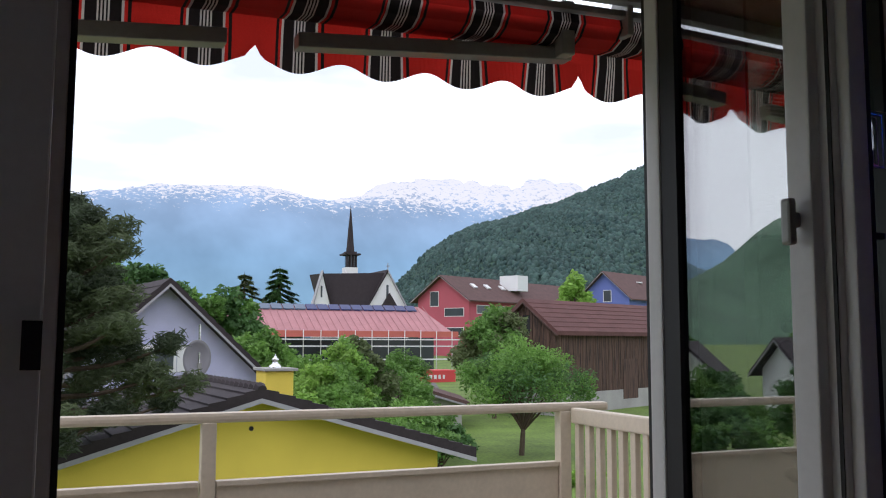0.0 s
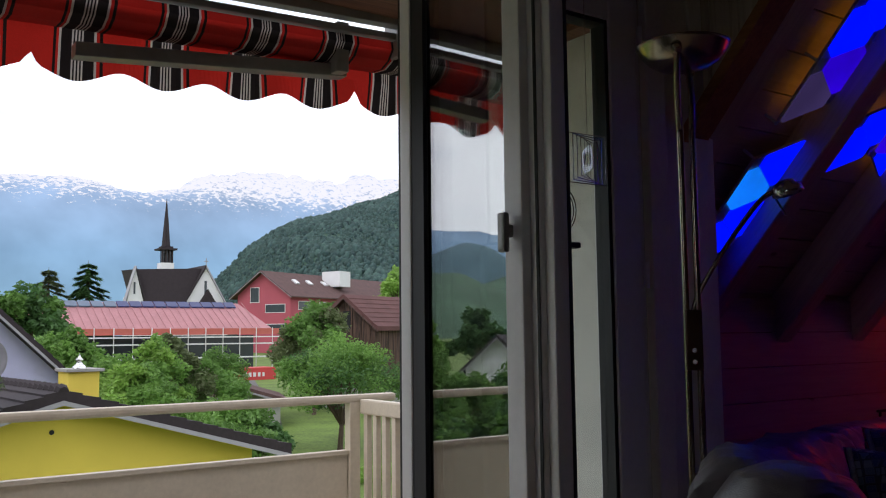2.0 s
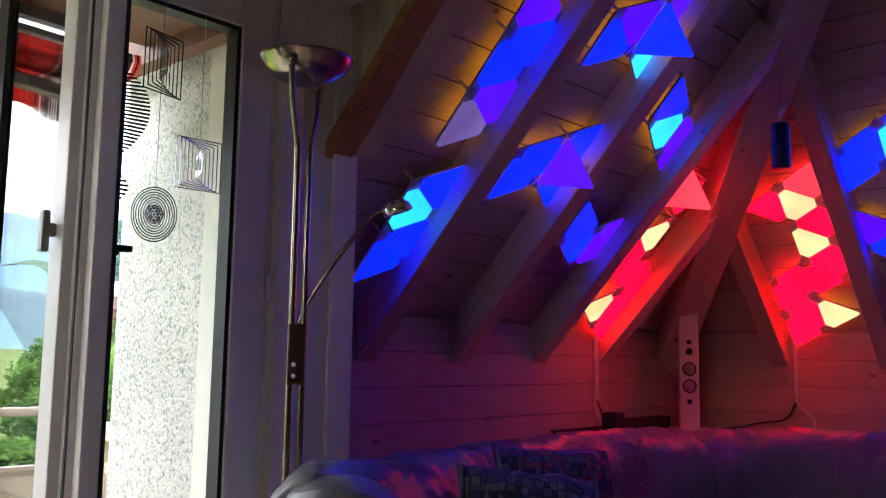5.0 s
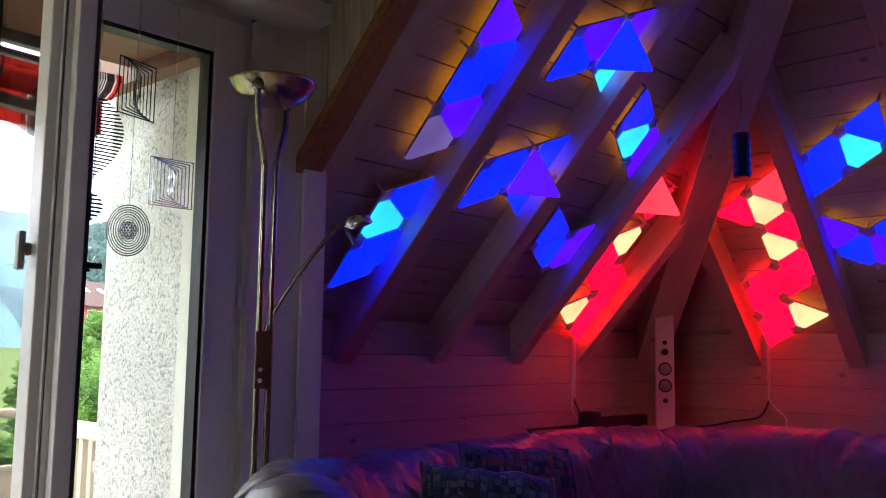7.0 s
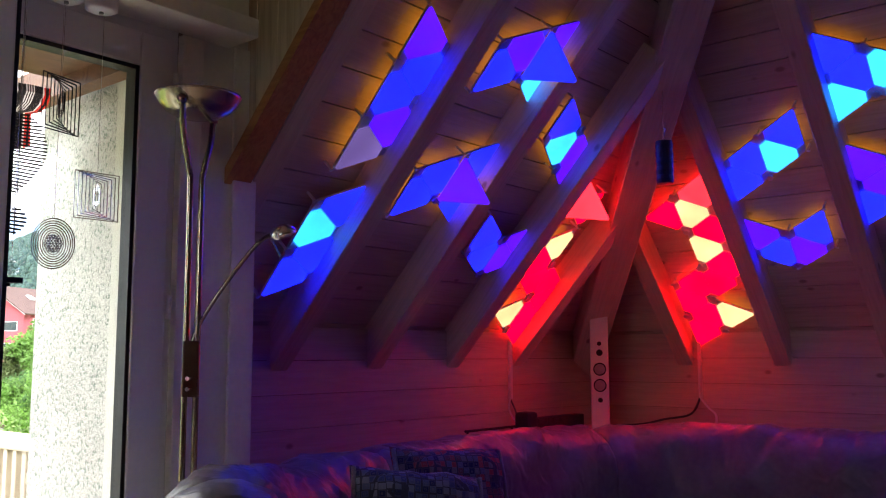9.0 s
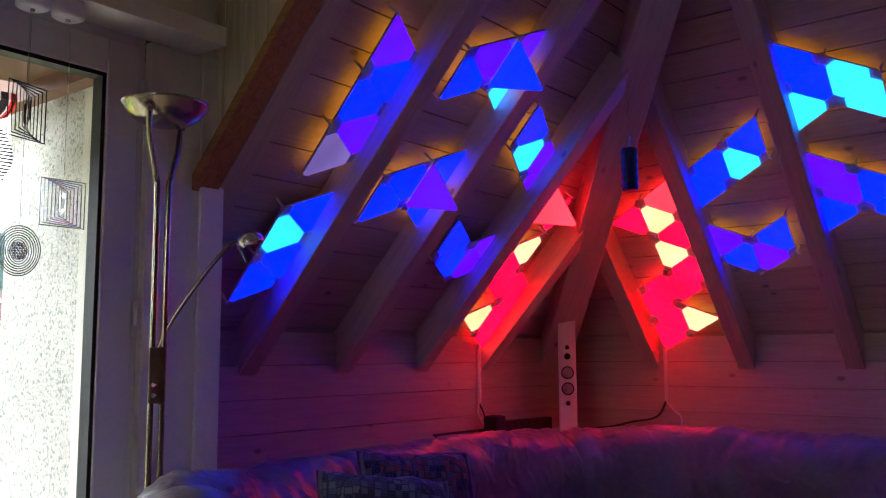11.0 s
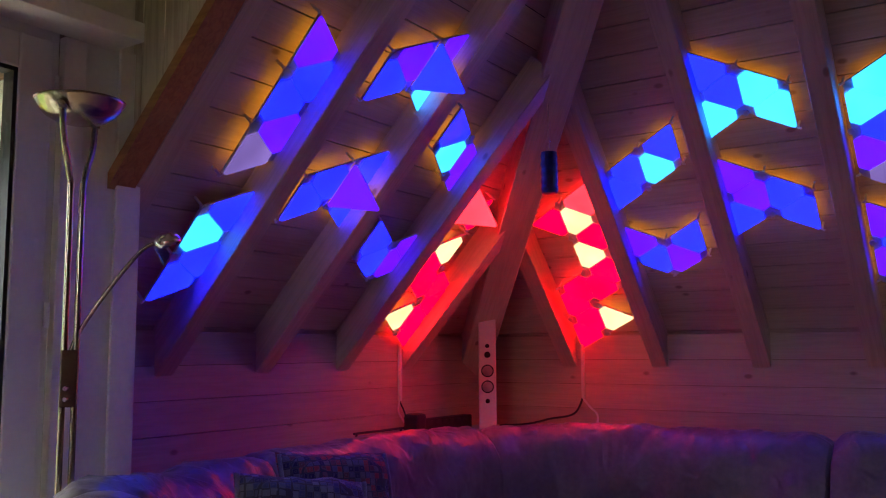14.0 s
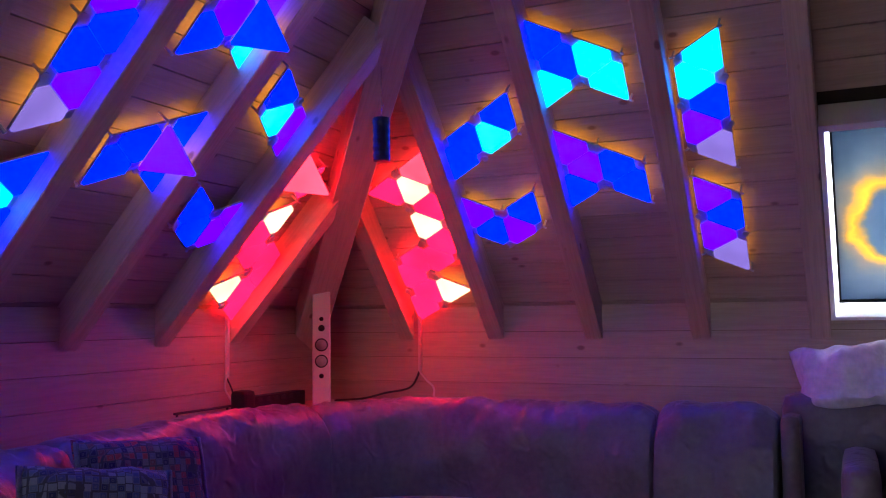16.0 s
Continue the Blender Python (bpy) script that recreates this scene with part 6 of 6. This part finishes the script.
tree("shrub", -19.5, 2.2, 1.7, 1.4, 5000, 0.075, (LEAFM[0], LEAFM[2]), "dark green shrub beyond the yellow house", "shrub", 53, 0.06, 9, 0.08)
tree("garden_tree", -40, 16.2, 4.3, 2.2, 6000, 0.14, (LEAFM[2], LEAFM[4]), AP, "tree", 9, 0.14, 9, 0.2)
tree("garden_tree", -46, 20.0, 5.7, 2.3, 6000, 0.15, (LEAFM[0], LEAFM[2]), AP, "tree", 10, 0.14, 9, 0.25)
tree("garden_tree", -80, 46.0, 9.6, 3.0, 4000, 0.25, (LEAFM[5],), "bright green tree behind the barn", "tree", 11, 0.2, 8)
for k in range(5):
    tree("garden_tree", -48 - 3 * (k % 2), -4.0 + 2.0 * k, 7.9 + 0.5 * ((k * 7) % 3) - 0.55 * k, 2.7, 5000, 0.19, (LEAFM[2 - (k % 2)], LEAFM[0]), AP, "tree", 20 + k, 0.15, 8, 0.2)
tree("garden_tree", -28, 23.2, 5.5, 1.6, 5000, 0.1, (LEAFM[1],), "green tree beside the barn", "tree", 31, 0.12, 8, 0.2)
conifer("fir_tree", -110, 21.6, 11.4, 6.4, 30000, 0.45, LEAFM[2], "dark fir tree standing among the gardens", 41)
conifer("fir_tree", -105, 16.2, 10.2, 6.0, 20000, 0.45, LEAFM[4], "green larch among the gardens", 42)
conifer("fir_tree", -125, 53.0, 10.9, 4.0, 14000, 0.4, LEAFM[3], "dark fir tree beside the church", 43)
# the pine beside the house: ragged limbs with tufts of needles
rng = random.Random(77)
pine = thing("pine_tree", (-12.6, -5.3, ground_z(-12.6, 0)), "tall ragged pine with clumps of dark needles", "tree")
bm = bmesh.new()
tube(bm, bend([(0, 0, -0.3), (0.1, 0.1, 2.5), (-0.05, 0, 4.6), (0, 0.1, 6.1)], 5), [0.2 - 0.011 * k for k in range(16)], 8)
tufts = bmesh.new()
tufts2 = bmesh.new()
for k in range(70):
    f = 0.44 + 0.54 * k / 70
    a = k * 2.4 + rng.uniform(-0.3, 0.3)
    reach = 2.9 * (1.06 - f) ** 0.55 * rng.uniform(0.65, 1.1)
    tip = Vector((math.cos(a) * reach, math.sin(a) * reach, 6.1 * f + 0.35 * rng.uniform(-0.2, 1.0)))
    root = Vector((0, 0.05, 6.1 * f - 0.2))
    line = bend([root, (root + tip) / 2 + Vector((0, 0, -0.1)), tip], 3)
    tube(bm, line, [0.05 - 0.006 * i for i in range(7)], 5)
    for s in (0.45, 0.7, 0.88, 1.0):
        q = root.lerp(tip, s) + Vector((rng.uniform(-0.12, 0.12), rng.uniform(-0.12, 0.12), 0.05))
        leaf_cloud(tufts if k % 3 else tufts2, rng, q, (0.29, 0.29, 0.21), 300, 0.075, wide=0.15, shell=0.0)
part("trunk", bm, BARK, pine)
part("needles", tufts, LEAFM[6], pine)
part("needles", tufts2, LEAFM[3], pine)

# lawn hedge and low wall
hedge = bmesh.new()
leaf_cloud(hedge, random.Random(5), (-19.8, 6.6, -2.75), (0.5, 3.2, 0.32), 5000, 0.07, shell=0.0)
tagged(part("hedge", hedge, LEAFM[5]), "low bright green clipped hedge at the lawn's edge", "hedge")
house("garden_shed", frame_at(-33, 9.4, -2.1, -20), 3.0, 4, 0.55, 1.0, CONCRETE, ROOFBROWN, "small concrete garden shed with a flat brown roof", 0.3, base=-1)
bm = boxes((-58, 4.5, 0, -33.0, 9.0, 1))
for v in bm.verts:
    v.co.y += 0.38 * (-27.5 - v.co.x)
    v.co.z = ground_z(v.co.x, v.co.y) + (0.13 if v.co.z > 0.5 else -0.3)
pave = part("gravel_yard", bm, mat("dark_gravel", (0.12, 0.115, 0.11), 0.95, scale=3, vary=0.4, bump=0.5, fine=30))
tagged(pave, "grey gravel yard behind the shrubs", "yard", kind="structure")

# forested hill on the valley's right and the snowy range
FOREST = mat("forest", (0.034, 0.072, 0.048), 0.95, scale=0.05, vary=0.5, bump=0.0, fine=0.25)


def ridge_sheet(name, x_of, ys, heights, depth, steps, rough, freq, material, label, category, base):
    bm = bmesh.new()
    rows = []
    for i in range(steps + 1):
        f = i / steps
        row = []
        for y, h in zip(ys, heights):
            q = Vector((x_of(y) + depth * (1 - f), y, base + (h - base) * (math.sin(f * math.pi / 2) ** 0.9)))
            d = noise.fractal(q * freq, 1.0, 2.0, 5) * rough * (0.35 + 0.65 * f)
            row.append(bm.verts.new(q + Vector((d * 0.6, 0, d))))
        rows.append(row)
    for a, b in zip(rows, rows[1:]):
        for k in range(len(ys) - 1):
            bm.faces.new((a[k], a[k + 1], b[k + 1], b[k]))
    return tagged(part(name, bm, material, smooth=True), label, category, kind="structure")


def lin(a, b, n):
    return [a + (b - a) * i / n for i in range(n + 1)]


def hill_h(y):
    knots = ((205, 4), (228, 30), (240, 46), (252, 57), (267, 71), (285, 82), (312, 92), (345, 102), (372, 111), (410, 126), (440, 138), (470, 153), (560, 190), (900, 260))
    for (a, h), (b, k) in zip(knots, knots[1:]):
        if y <= b:
            return h + (k - h) * (y - a) / (b - a)
    return knots[-1][1]


ys = lin(205, 900, 110)
hts = [hill_h(y) for y in ys]
ridge_sheet("forest_hill", lambda y: -640, ys, hts, 260, 60, 0.8, 0.02, FOREST, "steep hillside covered with dark green forest", "hill", -5)
rng = random.Random(9)
verts, faces = [], []
for _ in range(27000):
    y = rng.uniform(206, 560)
    f = rng.random() ** 0.8
    h = hill_h(y)
    q = (-640 + 260 * (1 - f), y, -5 + (h + 5) * (math.sin(f * math.pi / 2) ** 0.9))
    stand = noise.noise(Vector((q[1] * 0.035, q[2] * 0.05, 2.0)))
    r = rng.uniform(0.8, 2.0) * (1.15 + 0.9 * stand)
    tall = rng.uniform(0.8, 1.7)
    base = len(verts)
    for rad, up in ((0.75, -0.5), (1.0, 0.15), (0.62, 0.75)):
        turn = rng.uniform(0, 1)
        for k in range(6):
            e = r * rad * rng.uniform(0.75, 1.2)
            verts.append((q[0] + math.cos(k * 1.047 + turn) * e, q[1] + math.sin(k * 1.047 + turn) * e, q[2] + r * tall * (up + rng.uniform(-0.12, 0.12))))
    verts.append((q[0], q[1], q[2] + r * tall * 1.05))
    for ring in (0, 6):
        for k in range(6):
            j = (k + 1) % 6
            faces.append((base + ring + k, base + ring + j, base + ring + 6 + j, base + ring + 6 + k))
    for k in range(6):
        faces.append((base + 12 + k, base + 12 + (k + 1) % 6, base + 18))
crowns = bpy.data.meshes.new("hillside_trees")
crowns.from_pydata(verts, [], faces)
# The blue in the crowns' colour stands in for distance haze.
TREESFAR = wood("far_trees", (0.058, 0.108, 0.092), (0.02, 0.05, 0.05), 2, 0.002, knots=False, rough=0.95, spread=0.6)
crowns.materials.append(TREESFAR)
crowns.shade_smooth()
tagged(new("hillside_trees", crowns), "crowns of the forest on the hillside", "forest", kind="stuff")


def range_material():
    """Far range, glowing, with haze in its colour: blue below, streaked with snow above."""
    m = bpy.data.materials.new("far_range")
    m.use_nodes = True
    n, l = m.node_tree.nodes, m.node_tree.links
    n.clear()
    out = n.new("ShaderNodeOutputMaterial")
    # Emission only: neither sun nor sky shades the range.
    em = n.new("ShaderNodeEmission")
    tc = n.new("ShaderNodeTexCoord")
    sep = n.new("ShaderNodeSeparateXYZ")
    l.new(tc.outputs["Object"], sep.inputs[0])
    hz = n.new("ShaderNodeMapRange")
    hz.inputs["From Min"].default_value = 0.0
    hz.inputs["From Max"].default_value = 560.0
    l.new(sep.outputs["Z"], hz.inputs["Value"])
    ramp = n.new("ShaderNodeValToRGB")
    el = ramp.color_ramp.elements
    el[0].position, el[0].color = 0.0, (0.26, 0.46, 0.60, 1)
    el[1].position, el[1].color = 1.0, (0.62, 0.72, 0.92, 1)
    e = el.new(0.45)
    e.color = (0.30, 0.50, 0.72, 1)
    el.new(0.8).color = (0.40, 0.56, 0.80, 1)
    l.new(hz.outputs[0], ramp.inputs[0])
    mp = n.new("ShaderNodeMapping")
    mp.inputs["Scale"].default_value = (0.02, 0.03, 0.06)
    mp.inputs["Rotation"].default_value = (radians(12), 0, 0)
    l.new(tc.outputs["Object"], mp.inputs["Vector"])
    no = n.new("ShaderNodeTexNoise")
    no.inputs["Scale"].default_value = 1.6
    no.inputs["Detail"].default_value = 10
    no.inputs["Roughness"].default_value = 0.72
    no.inputs["Distortion"].default_value = 0.6
    l.new(mp.outputs[0], no.inputs["Vector"])
    thr = n.new("ShaderNodeMapRange")
    thr.inputs["From Min"].default_value = 350.0
    thr.inputs["From Max"].default_value = 520.0
    thr.inputs["To Min"].default_value = -0.24
    thr.inputs["To Max"].default_value = 0.085
    l.new(sep.outputs["Z"], thr.inputs["Value"])
    add = n.new("ShaderNodeMath")
    add.operation = "ADD"
    l.new(no.outputs[0], add.inputs[0])
    l.new(thr.outputs[0], add.inputs[1])
    sn = n.new("ShaderNodeMapRange")
    sn.inputs["From Min"].default_value = 0.48
    sn.inputs["From Max"].default_value = 0.54
    l.new(add.outputs[0], sn.inputs["Value"])
    mx = n.new("ShaderNodeMix")
    mx.data_type = "RGBA"
    l.new(sn.outputs[0], mx.inputs[0])
    l.new(ramp.outputs[0], mx.inputs[6])
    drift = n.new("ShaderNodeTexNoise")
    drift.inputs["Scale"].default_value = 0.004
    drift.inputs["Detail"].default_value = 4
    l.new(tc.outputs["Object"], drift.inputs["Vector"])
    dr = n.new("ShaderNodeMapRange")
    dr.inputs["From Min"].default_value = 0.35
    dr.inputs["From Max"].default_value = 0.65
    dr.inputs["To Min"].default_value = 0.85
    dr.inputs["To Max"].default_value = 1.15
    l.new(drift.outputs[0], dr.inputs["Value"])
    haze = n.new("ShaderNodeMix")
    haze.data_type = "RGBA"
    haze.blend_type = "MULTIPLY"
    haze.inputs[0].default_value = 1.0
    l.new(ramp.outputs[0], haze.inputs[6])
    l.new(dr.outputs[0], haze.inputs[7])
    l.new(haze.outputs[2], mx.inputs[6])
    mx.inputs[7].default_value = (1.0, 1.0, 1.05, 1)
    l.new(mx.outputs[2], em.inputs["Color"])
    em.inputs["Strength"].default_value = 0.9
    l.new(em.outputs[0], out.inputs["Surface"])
    return m


ys = lin(-2600, 2600, 420)
RIDGE = ((-2600, 430), (-600, 440), (20, 446), (178, 480), (345, 508), (522, 518), (709, 516), (867, 490), (990, 508), (1117, 568), (1340, 602), (1577, 585), (1779, 630), (1923, 600), (2600, 560))


def ridge_h(y):
    for (a, h), (b, k) in zip(RIDGE, RIDGE[1:]):
        if y <= b:
            f = (y - a) / (b - a)
            return h + (k - h) * f * f * (3 - 2 * f)
    return RIDGE[-1][1]


hts = [ridge_h(y) + (5 + 24 * max(0, min(1, (y - 900) / 200))) * noise.fractal(Vector((y * 0.012, 3.1, 0)), 0.9, 2.0, 5) for y in ys]
ridge_sheet("backdrop_range", lambda y: -3050, ys, hts, 400, 40, 10, 0.012, range_material(), "distant snow streaked mountain range with blue haze in its colour", "mountains", -20)
# the other side of the valley, seen only in the open door's glass
ys = lin(-1500, -250, 80)
# Blue haze is put into this hill's forest colour.
ridge_sheet("backdrop_hill", lambda y: -700, ys, [44 + 42 * math.exp(-((y + 510) / 70) ** 2) + 30 * math.exp(-((y + 640) / 60) ** 2) + 5 * noise.noise(Vector((y * 0.02, 0, 5))) for y in ys], 120, 30, 3, 0.02, mat("haze_tinted_forest", (0.10, 0.17, 0.20), 0.95, scale=0.05, vary=0.3, bump=0.0, fine=0.25), "wooded hills across the valley, coloured blue for haze", "hill", -5)
ys = lin(-700, -120, 60)
# Forest green paled for haze within the colour.
NEARHILL = mat("near_forest", (0.085, 0.15, 0.095), 0.95, scale=0.04, vary=0.45, bump=0.0, fine=0.3)
def near_h(y):
    knots = ((-700, 60), (-400, 66), (-303, 58), (-288, 52), (-264, 33), (-241, 24), (-224, 20), (-205, 26), (-120, 30))
    for (a, h), (b, k) in zip(knots, knots[1:]):
        if y <= b:
            return h + (k - h) * (y - a) / (b - a)
    return 30


ridge_sheet("near_hill", lambda y: -300, ys, [near_h(y) + 2 * noise.noise(Vector((y * 0.08, 0, 5))) for y in ys], 80, 24, 2, 0.05, NEARHILL, "wooded hillside across the valley", "hill", -5)
for k, (x, y, h) in enumerate(((-17, -15.5, 2.4), (-20, -19, 2.8), (-23, -24, 3.0), (-18, -20, 2.2), (-26, -22, 3.2), (-28, -34, 3.0), (-21, -27, 2.6), (-15, -10.8, 2.2), (-19, -13.2, 2.7), (-26, -16.5, 3.2), (-34, -19.5, 3.6), (-44, -24, 4.0))):
    tree("garden_tree", x, y, h, 1.7, 4000, 0.11, (LEAFM[(2, 0, 2)[k % 3]], LEAFM[0]), AP, "tree", 120 + k, 0.12, 9, 0.15)
house("white_house", frame_at(-34.6, -32.0, -2.3, 46), 3.4, 6, 1.6, 3.2, WHITEWALL, ROOFDARK, "white house with a dark roof across the road", 0.5, windows=[("f", 0.8, 0.2, 0.6, 0.8), ("f", -0.8, 0.2, 0.6, 0.8)], base=-2)
house("white_house", frame_at(-31.6, -35.6, -2.5, 100), 3.6, 5, 2.2, 3.6, WHITEWALL, ROOFDARK, "white house with a dark roof across the road", 0.5, windows=[("f", 0.0, 0.4, 0.8, 1.0)], base=-2)
conifer("fir_tree", -14.5, -13.6, 5.4, 1.1, 9000, 0.13, LEAFM[3], "dark fir tree near the balcony", 44, z=-3.4)
for k in range(6):
    tree("garden_tree", -38 - 3 * (k % 3), -24.0 - 7 * k, 5.0, 2.2, 2500, 0.2, (LEAFM[k % 3],), AP, "tree", 60 + k, 0.15, 8, 0.2)
